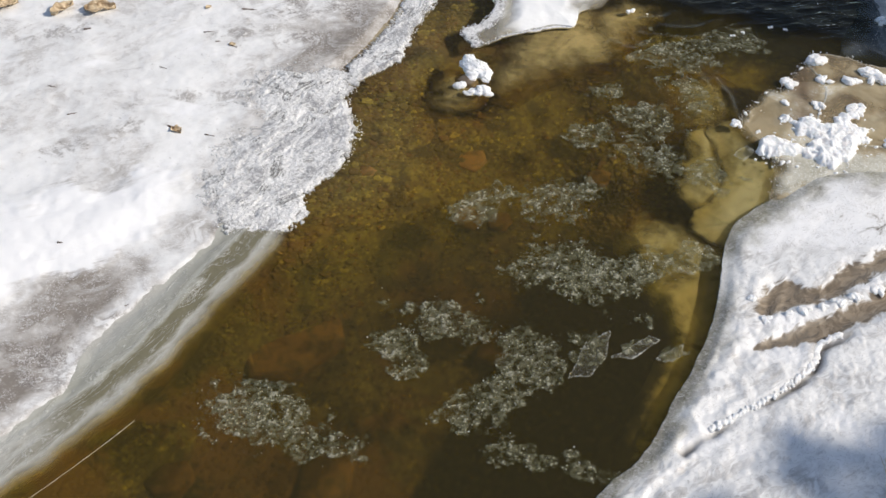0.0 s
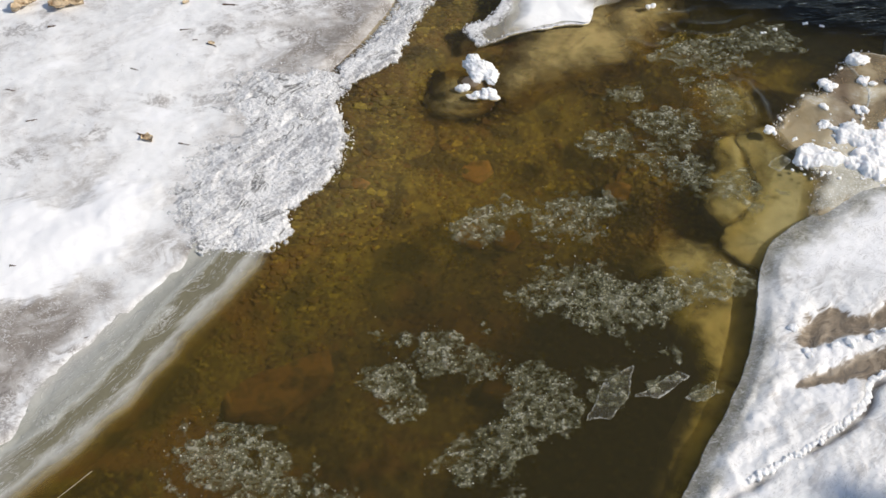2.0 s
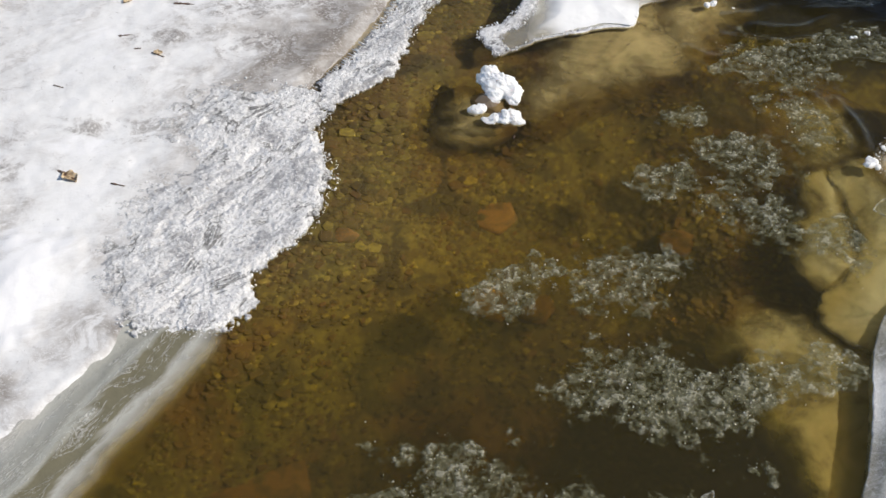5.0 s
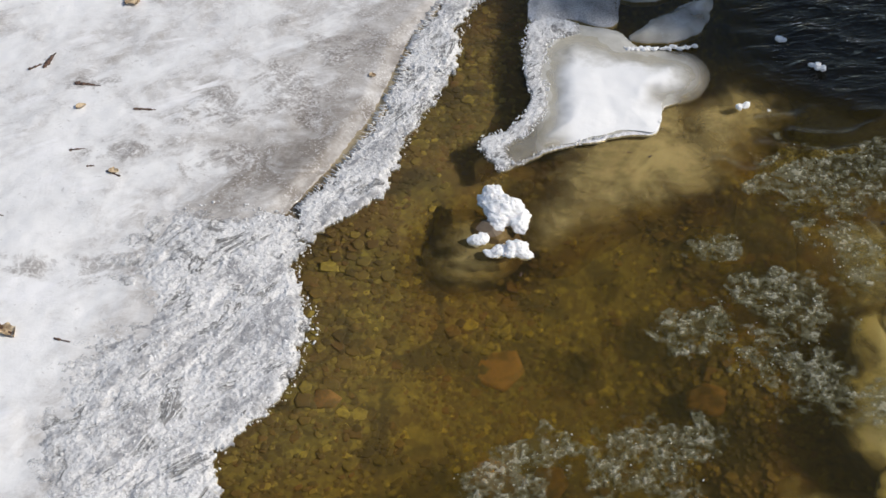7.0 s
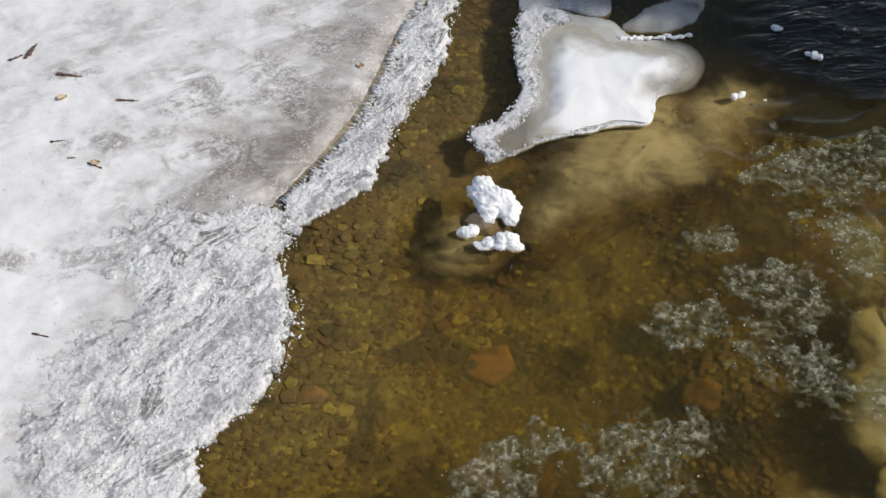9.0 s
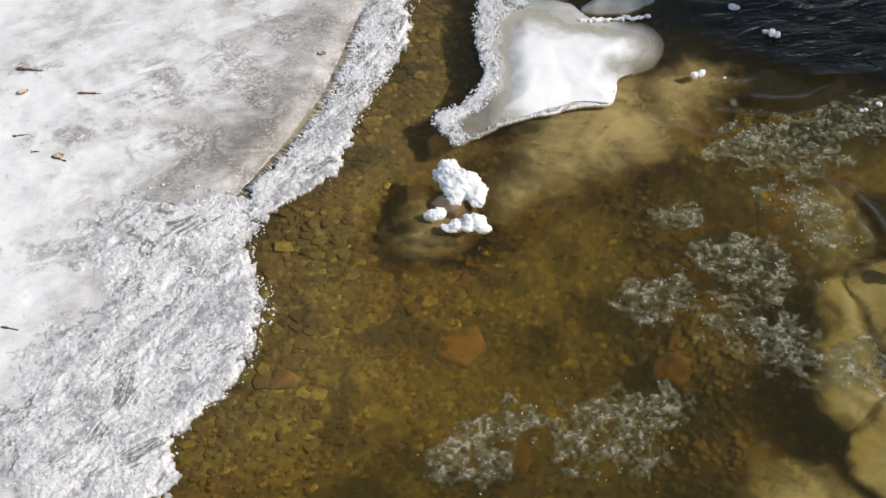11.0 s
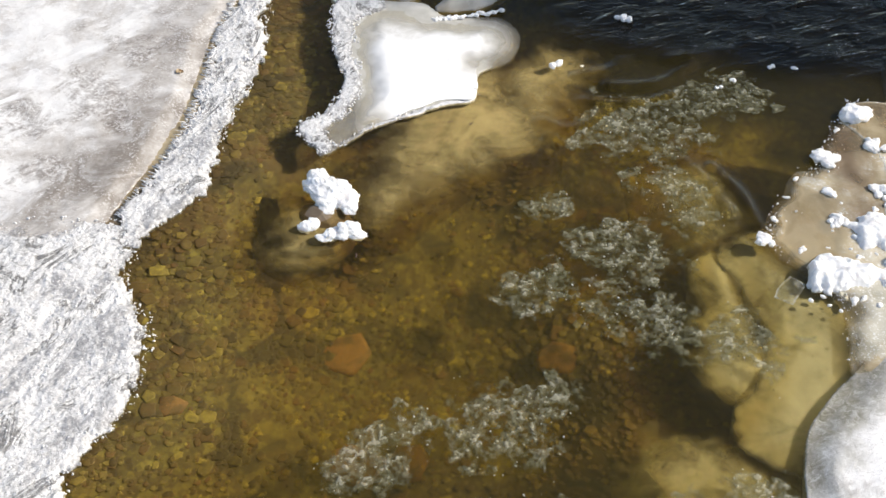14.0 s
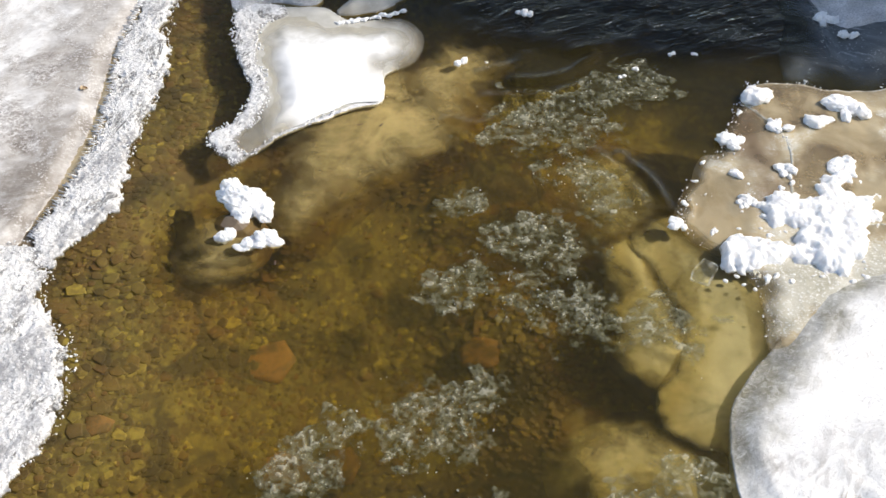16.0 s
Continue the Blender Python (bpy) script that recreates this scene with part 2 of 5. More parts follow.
def make_water():
    """Rippled skin; the tea colour deepens with the depth of the water."""
    k = Mat("water_skin")
    low = k.noise(0.10, 3, 0.5, 0.6, (20, 1.0, 2.4))
    fine = k.noise(0.016, 3, 0.55, 0.4, (15, 1, 2.0))
    flow = k.mask("flow")
    nrm = k.bump(k.do("MULTIPLY", k.do("ADD", low, k.do("MULTIPLY", fine, 0.22)), k.span(flow, 0, 1, 0.04, 1.35)), 0.012, 1.0)
    gl = k.node("ShaderNodeBsdfGlossy")
    gl.inputs["Roughness"].default_value = 0.03
    k.join(nrm, gl.inputs["Normal"])
    tr = k.node("ShaderNodeBsdfRefraction")
    tr.inputs["IOR"].default_value = 1.15
    tr.inputs["Roughness"].default_value = 0.21
    k.join(nrm, tr.inputs["Normal"])
    tint = k.ramp(k.mask("depth"), (0.0, (0.95, 0.91, 0.78)), (0.14, (0.90, 0.82, 0.58)), (0.27, (0.84, 0.68, 0.31)), (0.5, (0.69, 0.56, 0.19)), (0.8, (0.60, 0.46, 0.15)), (1.0, (0.46, 0.35, 0.12)))
    k.join(k.blend(k.span(flow, 0.3, 1.0, 0.0, 0.85), tint, (0.10, 0.11, 0.11)), tr.inputs[0])
    silt = k.node("ShaderNodeBsdfDiffuse")
    k.join(k.ramp(k.do("ADD", k.mask("depth"), k.do("MULTIPLY", k.do("SUBTRACT", k.noise(0.22, 4, 0.55, 0.7), 0.5), 0.9)), (0.2, (0.115, 0.084, 0.014)), (0.55, (0.092, 0.070, 0.013)), (0.85, (0.060, 0.047, 0.013))), silt.inputs[0])
    murk = k.node("ShaderNodeMixShader")
    k.join(k.do("MULTIPLY", k.span(k.mask("depth"), 0.06, 0.95, 0.10, 0.44), k.span(flow, 0.0, 1.0, 1.0, 0.15)), murk.inputs[0])
    k.join(tr.outputs[0], murk.inputs[1])
    k.join(silt.outputs[0], murk.inputs[2])
    fr = k.node("ShaderNodeFresnel")
    fr.inputs["IOR"].default_value = 1.34
    k.join(nrm, fr.inputs["Normal"])
    mx = k.node("ShaderNodeMixShader")
    k.join(fr.outputs[0], mx.inputs[0])
    k.join(murk.outputs[0], mx.inputs[1])
    k.join(gl.outputs[0], mx.inputs[2])
    k.join(mx.outputs[0], k.out.inputs[0])
    return k.m


def make_shelf_ice():
    """Grey-white river ice: milky, with wet grey windows and drifted snow."""
    k = Mat("shelf_ice")
    big, mid, fine = k.noise(0.24, 5, 0.6, 0.8, (32, 0.8, 1.3)), k.noise(0.055, 6, 0.66, 0.5), k.noise(0.005, 4, 0.65)
    wisp = k.noise(0.085, 8, 0.66, 1.2, (34, 0.8, 1.2))
    wet = k.mask("wet")
    grey = k.do("ADD", k.do("MULTIPLY", big, 0.50), k.do("ADD", k.do("MULTIPLY", mid, 0.28), k.do("MULTIPLY", wisp, 0.22)))
    grey = k.do("ADD", k.do("MULTIPLY", k.do("SUBTRACT", grey, 0.48), 1.4), 0.475)
    grey = k.do("ADD", grey, k.do("MULTIPLY", wet, 0.15))
    col = k.ramp(grey, (0.36, (0.89, 0.89, 0.89)), (0.46, (0.83, 0.83, 0.825)), (0.54, (0.70, 0.69, 0.68)), (0.62, (0.50, 0.475, 0.45)), (0.74, (0.26, 0.23, 0.20)))
    worm = k.noise(0.016, 5, 0.65, 1.8)
    edge = k.do("ADD", k.do("MULTIPLY", k.do("SUBTRACT", mid, 0.5), 2.6), k.do("MULTIPLY", k.do("SUBTRACT", wisp, 0.5), 2.4))
    pane = k.span(k.do("ADD", k.mask("window"), edge), 0.35, 0.85)
    glass = k.ramp(worm, (0.40, (0.17, 0.15, 0.135)), (0.52, (0.36, 0.33, 0.31)), (0.60, (0.66, 0.65, 0.64)), (0.66, (0.86, 0.86, 0.86)))
    col = k.blend(k.do("MULTIPLY", pane, 0.65), col, glass)
    veil = k.span(wisp, 0.53, 0.64)
    col = k.blend(k.do("MULTIPLY", veil, k.span(wet, 0.2, 1.0, 0.80, 0.25)), col, (0.88, 0.88, 0.88))
    specks = k.do("MULTIPLY", k.span(fine, 0.53, 0.62), k.span(mid, 0.44, 0.56))
    col = k.blend(k.do("MULTIPLY", specks, 0.40), col, (0.90, 0.90, 0.91))
    lace = k.span(k.do("ABSOLUTE", k.do("SUBTRACT", k.noise(0.030, 6, 0.66, 1.0), 0.5)), 0.020, 0.003)
    col = k.blend(k.do("MULTIPLY", lace, k.span(wisp, 0.50, 0.40, 0.0, 0.30)), col, (0.90, 0.90, 0.90))
    pits = k.do("MULTIPLY", k.span(k.noise(0.012, 5, 0.68, 0.8), 0.57, 0.65), k.span(wisp, 0.48, 0.40))
    col = k.blend(k.do("MULTIPLY", pits, 0.35), col, (0.20, 0.175, 0.16))
    snow = k.mask("snow")
    streak = k.noise(0.10, 6, 0.66, 0.5, (30, 0.35, 1.6))
    ragged = k.do("ADD", k.do("MULTIPLY", k.do("SUBTRACT", streak, 0.5), 2.6), k.do("MULTIPLY", k.do("SUBTRACT", mid, 0.5), 1.0))
    snow2 = k.span(k.do("ADD", snow, ragged), 0.35, 0.85)
    col = k.blend(snow2, col, (0.91, 0.91, 0.92))
    rough = k.do("ADD", k.do("MULTIPLY", snow2, 0.3), k.span(grey, 0.42, 0.62, 0.45, 0.18))
    nrm = k.bump(fine, 0.002, 0.3, k.bump(wisp, 0.005, 0.25, k.bump(mid, 0.004, 0.22)))
    return k.set(col, rough, nrm, Specular_IOR_Level=0.4)


def make_frost():
    """Porous rime of coarse crystals, dissolving into grains at its edges."""
    k = Mat("frost_crust")
    n, m, f = k.noise(0.085, 6, 0.66, 0.9, (52, 0.5, 1.5)), k.noise(0.018, 5, 0.7, 0.5), k.noise(0.0058, 4, 0.8)
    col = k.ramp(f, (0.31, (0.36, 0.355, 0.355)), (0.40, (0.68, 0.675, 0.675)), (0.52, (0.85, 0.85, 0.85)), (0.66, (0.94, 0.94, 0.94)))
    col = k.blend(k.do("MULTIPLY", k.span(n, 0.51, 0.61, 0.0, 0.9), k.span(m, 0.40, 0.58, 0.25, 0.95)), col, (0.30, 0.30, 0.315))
    # shade in pits and creases painted into the colour, matching the bumped hollows
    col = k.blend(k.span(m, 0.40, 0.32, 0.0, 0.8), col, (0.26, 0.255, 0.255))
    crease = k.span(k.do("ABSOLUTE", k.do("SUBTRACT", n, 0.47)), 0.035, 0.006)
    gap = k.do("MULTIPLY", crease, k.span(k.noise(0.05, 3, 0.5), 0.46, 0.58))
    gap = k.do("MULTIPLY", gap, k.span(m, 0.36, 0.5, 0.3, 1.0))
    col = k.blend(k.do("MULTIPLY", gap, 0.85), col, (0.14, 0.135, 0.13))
    k.set(col, 0.4, k.bump(f, 0.0035, 0.9, k.bump(m, 0.006, 0.6, k.bump(gap, -0.006, 0.6))), Specular_IOR_Level=0.45)
    gone = k.do("SUBTRACT", k.mask("fade"), k.do("ADD", k.do("MULTIPLY", f, 0.30), k.do("ADD", k.do("MULTIPLY", m, 0.55), k.do("MULTIPLY", k.noise(0.07, 5, 0.65, 0.6), 0.40))))
    return k.seen_through(k.span(gone, -0.16, 0.30), (1.0, 1.0, 1.0))


def make_rim_ice():
    """Glassy melting rim with milky growth lines."""
    k = Mat("rim_ice")
    n, f, w = k.noise(0.05, 5, 0.6, 0.5, (55, 0.4, 1.3)), k.noise(0.008, 4, 0.6), k.mask("band")
    s = k.do("ADD", w, k.do("MULTIPLY", k.do("SUBTRACT", n, 0.5), 0.28))
    col = k.ramp(s, (0.0, (0.15, 0.14, 0.10)), (0.10, (0.24, 0.23, 0.19)), (0.17, (0.40, 0.39, 0.34)), (0.23, (0.48, 0.475, 0.43)), (0.30, (0.19, 0.175, 0.115)), (0.44, (0.17, 0.155, 0.10)), (0.52, (0.42, 0.42, 0.375)), (0.58, (0.31, 0.31, 0.27)), (0.75, (0.41, 0.41, 0.375)), (1.0, (0.46, 0.44, 0.41)))
    col = k.blend(k.do("MULTIPLY", k.mask("milk"), k.span(n, 0.35, 0.6, 0.85, 0.4)), col, (0.66, 0.66, 0.64))
    thread = k.span(k.do("ABSOLUTE", k.do("SUBTRACT", k.noise(0.035, 5, 0.65, 0.9, (56, 0.30, 1.4)), 0.5)), 0.018, 0.002)
    thread = k.do("MULTIPLY", thread, k.span(f, 0.34, 0.5, 0.2, 1.0))
    col = k.blend(k.do("MULTIPLY", thread, 0.35), col, (0.80, 0.80, 0.78))
    k.set(col, 0.2, k.bump(s, 0.004, 0.4, k.bump(thread, 0.003, 0.6, k.bump(f, 0.002, 0.5))), Specular_IOR_Level=0.5)
    return k.seen_through(k.span(k.mask("thin"), 0, 1, 0.0, 1.0), (0.95, 0.93, 0.86))


def make_lobe_ice():
    """White layered overflow ice with glassy lip and brown melt hollows."""
    k = Mat("overflow_ice")
    n, m, f = k.noise(0.14, 5, 0.6, 1.6, (40, 0.6, 1.4)), k.noise(0.040, 5, 0.62, 1.8, (42, 0.75, 1.25)), k.noise(0.004, 4, 0.7)
    dirt, snow, lip, rift = k.mask("dirt"), k.mask("snow"), k.mask("lip"), k.mask("rift")
    g = k.do("ADD", k.do("MULTIPLY", n, 0.55), k.do("MULTIPLY", m, 0.45))
    col = k.ramp(g, (0.40, (0.88, 0.88, 0.88)), (0.50, (0.80, 0.80, 0.80)), (0.56, (0.63, 0.62, 0.615)), (0.64, (0.40, 0.385, 0.37)))
    col = k.blend(k.span(f, 0.54, 0.66, 0, 0.55), col, (0.90, 0.90, 0.90))
    col = k.blend(k.span(k.do("ADD", snow, k.do("MULTIPLY", k.do("SUBTRACT", m, 0.5), 2.0)), 0.3, 0.9), col, (0.91, 0.91, 0.92))
    vein = k.span(k.do("ABSOLUTE", k.do("SUBTRACT", m, 0.5)), 0.020, 0.004)
    col = k.blend(k.do("MULTIPLY", vein, k.span(f, 0.40, 0.6, 0.1, 0.6)), col, (0.38, 0.37, 0.36))
    curl = k.span(k.do("ABSOLUTE", k.do("SUBTRACT", k.noise(0.075, 3, 0.5, 2.6), 0.5)), 0.030, 0.004)
    col = k.blend(k.do("MULTIPLY", curl, k.span(m, 0.40, 0.60, 0.0, 0.35)), col, (0.58, 0.575, 0.56))
    glass = k.ramp(k.noise(0.012, 5, 0.7, 1.0), (0.40, (0.28, 0.27, 0.21)), (0.54, (0.46, 0.45, 0.39)), (0.66, (0.85, 0.85, 0.83)))
    lipped = k.do("MULTIPLY", lip, k.span(m, 0.40, 0.58, 1.0, 0.6))
    col = k.blend(lipped, col, glass)
    mud = k.ramp(m, (0.36, (0.30, 0.235, 0.16)), (0.52, (0.22, 0.165, 0.105)), (0.66, (0.13, 0.10, 0.065)))
    col = k.blend(k.span(k.do("ADD", dirt, k.do("MULTIPLY", k.do("SUBTRACT", m, 0.5), 1.5)), 0.34, 0.72, 0.0, 0.95), col, mud)
    # shadow line of the crack painted dark, on top of the modelled groove
    col = k.blend(rift, col, (0.13, 0.12, 0.115))
    k.set(col, k.span(g, 0.42, 0.6, 0.45, 0.16), k.bump(m, 0.004, 0.4, k.bump(f, 0.002, 0.4)), Specular_IOR_Level=0.5)
    return k.seen_through(k.do("MULTIPLY", k.do("POWER", lip, 2.0), 0.45), (0.9, 0.88, 0.78))


def make_murky_ice():
    """Thin clear ice over silt, granular where snow has soaked in."""
    k = Mat("murky_ice")
    n, m, f = k.noise(0.12, 5, 0.55, 0.8), k.noise(0.02, 5, 0.65, 0.6), k.noise(0.0045, 4, 0.7)
    milky = k.mask("snow")
    col = k.ramp(n, (0.36, (0.62, 0.53, 0.36)), (0.47, (0.52, 0.43, 0.275)), (0.56, (0.37, 0.29, 0.175)), (0.66, (0.20, 0.15, 0.09)))
    haze = k.span(k.do("ADD", milky, k.do("MULTIPLY", k.do("SUBTRACT", m, 0.5), 1.6)), 0.3, 1.0, 0.0, 0.85)
    col = k.blend(haze, col, k.ramp(n, (0.38, (0.74, 0.72, 0.63)), (0.60, (0.54, 0.52, 0.42))))
    grit = k.do("MULTIPLY", k.span(f, 0.52, 0.64), k.span(k.do("ADD", milky, k.do("SUBTRACT", m, 0.5)), 0.2, 0.9, 0.05, 0.9))
    col = k.blend(grit, col, (0.88, 0.88, 0.86))
    col = k.blend(k.do("MULTIPLY", k.mask("pool"), k.span(n, 0.3, 0.5, 0.55, 0.95)), col, (0.22, 0.16, 0.10))
    k.set(col, 0.14, k.bump(m, 0.004, 0.25, k.bump(k.do("MULTIPLY", f, k.span(milky, 0.2, 0.9, 0.15, 1.0)), 0.003, 0.5)), Specular_IOR_Level=0.5)
    return k.seen_through(k.do("MAXIMUM", k.mask("thin"), k.span(k.do("ADD", milky, k.do("MULTIPLY", n, 0.6)), 0.25, 0.9, 0.50, 0.04)), (0.97, 0.93, 0.82))


def make_sunk_ice(name, pale, mid, deep, spot):
    """Silted ice under water, worn soft at its edges."""
    k = Mat(name)
    n, m, v = k.noise(0.11, 6, 0.6, 0.8), k.noise(0.025, 5, 0.65, 0.5), k.noise(0.009, 3)
    g = k.do("ADD", k.do("MULTIPLY", n, 0.7), k.do("MULTIPLY", m, 0.3))
    col = k.ramp(g, (0.38, pale), (0.52, mid), (0.66, deep))
    col = k.blend(k.span(v, 0.66, 0.76, 0, 0.6), col, spot)
    k.set(col, 0.5, k.bump(m, 0.004, 0.3))
    return k.seen_through(k.span(k.do("ADD", k.mask("thin"), k.do("MULTIPLY", k.do("SUBTRACT", g, 0.5), 1.9)), 0.10, 1.0), (0.9, 0.86, 0.75))


def make_snow():
    k = Mat("melting_snow")
    n, f = k.noise(0.012, 5, 0.65), k.noise(0.0025, 3, 0.6)
    col = k.ramp(n, (0.3, (0.88, 0.88, 0.89)), (0.6, (0.96, 0.96, 0.96)))
    k.bsdf.inputs["Subsurface Radius"].default_value = (1.0, 0.95, 0.9)
    return k.set(col, 0.55, k.bump(n, 0.004, 0.45, k.bump(f, 0.0015, 0.6)), Subsurface_Weight=0.7, Subsurface_Scale=0.012)


def make_floe():
    k = Mat("floe_ice")
    n, m, f = k.noise(0.09, 5, 0.55, 0.8), k.noise(0.02, 5, 0.65, 0.6), k.noise(0.0035, 3, 0.65)
    snow, frost = k.mask("snow"), k.mask("frost")
    col = k.ramp(n, (0.36, (0.62, 0.61, 0.57)), (0.62, (0.40, 0.385, 0.335)))
    col = k.blend(k.span(k.do("ADD", snow, k.do("MULTIPLY", k.do("SUBTRACT", k.do("ADD", k.do("MULTIPLY", n, 0.7), k.do("MULTIPLY", m, 0.3)), 0.5), 2.2)), 0.25, 0.95), col, (0.94, 0.94, 0.935))
    fz = k.span(k.do("ADD", frost, k.do("MULTIPLY", k.do("SUBTRACT", m, 0.5), 1.2)), 0.3, 0.75)
    col = k.blend(fz, col, k.ramp(f, (0.35, (0.55, 0.56, 0.58)), (0.6, (0.88, 0.88, 0.90))))
    nrm = k.bump(k.do("MULTIPLY", f, k.span(fz, 0.0, 1.0, 0.2, 1.0)), 0.003, 0.5, k.bump(m, 0.003, 0.15))
    k.set(col, k.span(fz, 0, 1, 0.22, 0.5), nrm, Specular_IOR_Level=0.4)
    return k.seen_through(k.mask("thin"), (0.92, 0.9, 0.85))


def make_slush():
    k = Mat("slush_grain")
    r = k.t.nodes.new("ShaderNodeNewGeometry").outputs["Random Per Island"]
    # olive-grey grains; the few near-white ones are sparkle painted as colour
    col = k.ramp(r, (0.0, (0.20, 0.19, 0.11)), (0.6, (0.31, 0.30, 0.21)), (0.85, (0.60, 0.59, 0.50)), (1.0, (0.95, 0.95, 0.95)))
    k.set(col, 0.08, None, Specular_IOR_Level=0.7)
    return k.seen_through(k.span(r, 0.35, 1.0, 0.90, 0.25), (0.97, 0.96, 0.9))


def make_film():
    """Half-melted slush: wet clots of crystal, dark water between them."""
    k = Mat("slush_film")
    n, f = k.noise(0.030, 5, 0.65, 0.5), k.noise(0.0040, 3, 0.7)
    clot = k.mask("clot")
    col = k.ramp(clot, (0.25, (0.08, 0.076, 0.032)), (0.50, (0.145, 0.138, 0.074)), (0.75, (0.23, 0.222, 0.14)), (0.95, (0.44, 0.43, 0.33)))
    col = k.blend(k.span(f, 0.58, 0.70, 0.0, 0.5), col, (0.44, 0.43, 0.34))
    k.set(col, 0.12, k.bump(f, 0.002, 0.6), Specular_IOR_Level=0.33)
    body = k.do("MULTIPLY", k.span(n, 0.34, 0.56, 0.45, 1.0), k.span(clot, 0.15, 0.60, 0.50, 1.0))
    return k.seen_through(k.span(k.do("MULTIPLY", k.mask("cover"), body), 0.0, 1.0, 1.0, 0.42), (0.97, 0.96, 0.9))


def make_plate():
    k = Mat("glass_ice")
    k.set((0.6, 0.6, 0.55), 0.08, k.bump(k.noise(0.008, 4, 0.6), 0.002, 0.5), Specular_IOR_Level=0.6)
    return k.seen_through(k.span(k.do("MULTIPLY", k.mask("rim"), k.span(k.noise(0.01, 3, 0.6), 0.35, 0.6, 0.1, 1.0)), 0, 1, 0.96, 0.5), (0.95, 0.95, 0.9))


def make_dark_ice():
    """Clear dark ice with milky streaks and frost specks."""
    k = Mat("dark_ice")
    n, w, f = k.noise(0.14, 5, 0.6, 0.9), k.noise(0.06, 5, 0.65, 1.2, (-35, 0.4, 1.5)), k.noise(0.005, 3, 0.65)
    col = k.ramp(n, (0.36, (0.025, 0.030, 0.033)), (0.52, (0.075, 0.085, 0.088)), (0.68, (0.17, 0.185, 0.19)))
    col = k.blend(k.span(w, 0.54, 0.68, 0.0, 0.6), col, (0.30, 0.32, 0.33))
    col = k.blend(k.span(f, 0.60, 0.70, 0.0, 0.5), col, (0.45, 0.47, 0.48))
    k.set(col, 0.14, k.bump(n, 0.006, 0.3))
    return k.seen_through(k.mask("thin"), (0.9, 0.92, 0.9))


def make_plain(name, a, b, size, rough=0.7):
    k = Mat(name)
    n = k.noise(size, 4, 0.6)
    return k.set(k.ramp(n, (0.35, a), (0.65, b)), rough, k.bump(n, size * 0.2, 0.5))


M_BED, M_STONE, M_JOINED, M_RED = make_bed(), make_stone(False), make_stone(True), make_red_stone()
M_WATER = make_water()
M_SHELF, M_FROST, M_RIM, M_LOBE, M_MURKY, M_SUNK = make_shelf_ice(), make_frost(), make_rim_ice(), make_lobe_ice(), make_murky_ice(), make_sunk_ice("sunk_ice", (0.37, 0.36, 0.25), (0.285, 0.275, 0.18), (0.15, 0.14, 0.08), (0.20, 0.16, 0.09))
M_SANDY = make_sunk_ice("sandy_ice", (0.41, 0.365, 0.23), (0.355, 0.31, 0.185), (0.28, 0.23, 0.135), (0.20, 0.15, 0.08))
M_SNOW, M_FLOE, M_SLUSH, M_FILM, M_PLATE = make_snow(), make_floe(), make_slush(), make_film(), make_plate()
M_LEAF = make_plain("dry_leaf", (0.24, 0.15, 0.075), (0.74, 0.60, 0.41), 0.012)
M_BARK = make_plain("dark_bark", (0.05, 0.035, 0.03), (0.16, 0.09, 0.06), 0.006)
M_ROCK = make_plain("wet_rock", (0.10, 0.073, 0.05), (0.18, 0.135, 0.09), 0.03, 0.6)
M_DARK = make_dark_ice()
M_GRAIN = make_plain("frost_grain", (0.70, 0.70, 0.72), (0.92, 0.92, 0.93), 0.003, 0.3)
M_STRAW = make_plain("straw", (0.42, 0.36, 0.24), (0.66, 0.60, 0.45), 0.01, 0.5)
M_GRASS = make_plain("dry_grass", (0.45, 0.36, 0.20), (0.60, 0.50, 0.30), 0.01)
M_NEEDLE = make_plain("needle_green", (0.03, 0.05, 0.02), (0.06, 0.09, 0.04), 0.05)

# ---- the river: bed and water ----


def spread(lo, hi, res, reach):
    """Grid lines: even between lo and hi, then widening out to reach."""
    core = np.arange(lo, hi + res / 2, res)
    out, s = [], res
    while (out[-1] if out else 0) < reach:
        s *= 1.35
        out.append((out[-1] if out else 0) + s)
    out = np.array(out)
    return np.concatenate([lo - out[::-1], core, hi + out])


SHORE = rounded([(0.10, 4.2), (0.0, 3.66), (-0.07, 3.38), (-0.16, 3.15), (-0.24, 2.95), (-0.26, 2.75), (-0.38, 2.47), (-0.60, 2.05), (-0.85, 1.72), (-1.1, 1.2)], 5, False)


TONGUE = [(0.14, 3.42), (0.25, 3.52), (0.38, 3.54), (0.46, 3.40), (0.47, 3.28), (0.43, 3.19), (0.34, 3.19), (0.26, 3.14), (0.19, 3.09), (0.13, 3.07), (0.10, 3.12), (0.13, 3.20), (0.15, 3.30)]
SHOAL = rounded(TONGUE, 3)


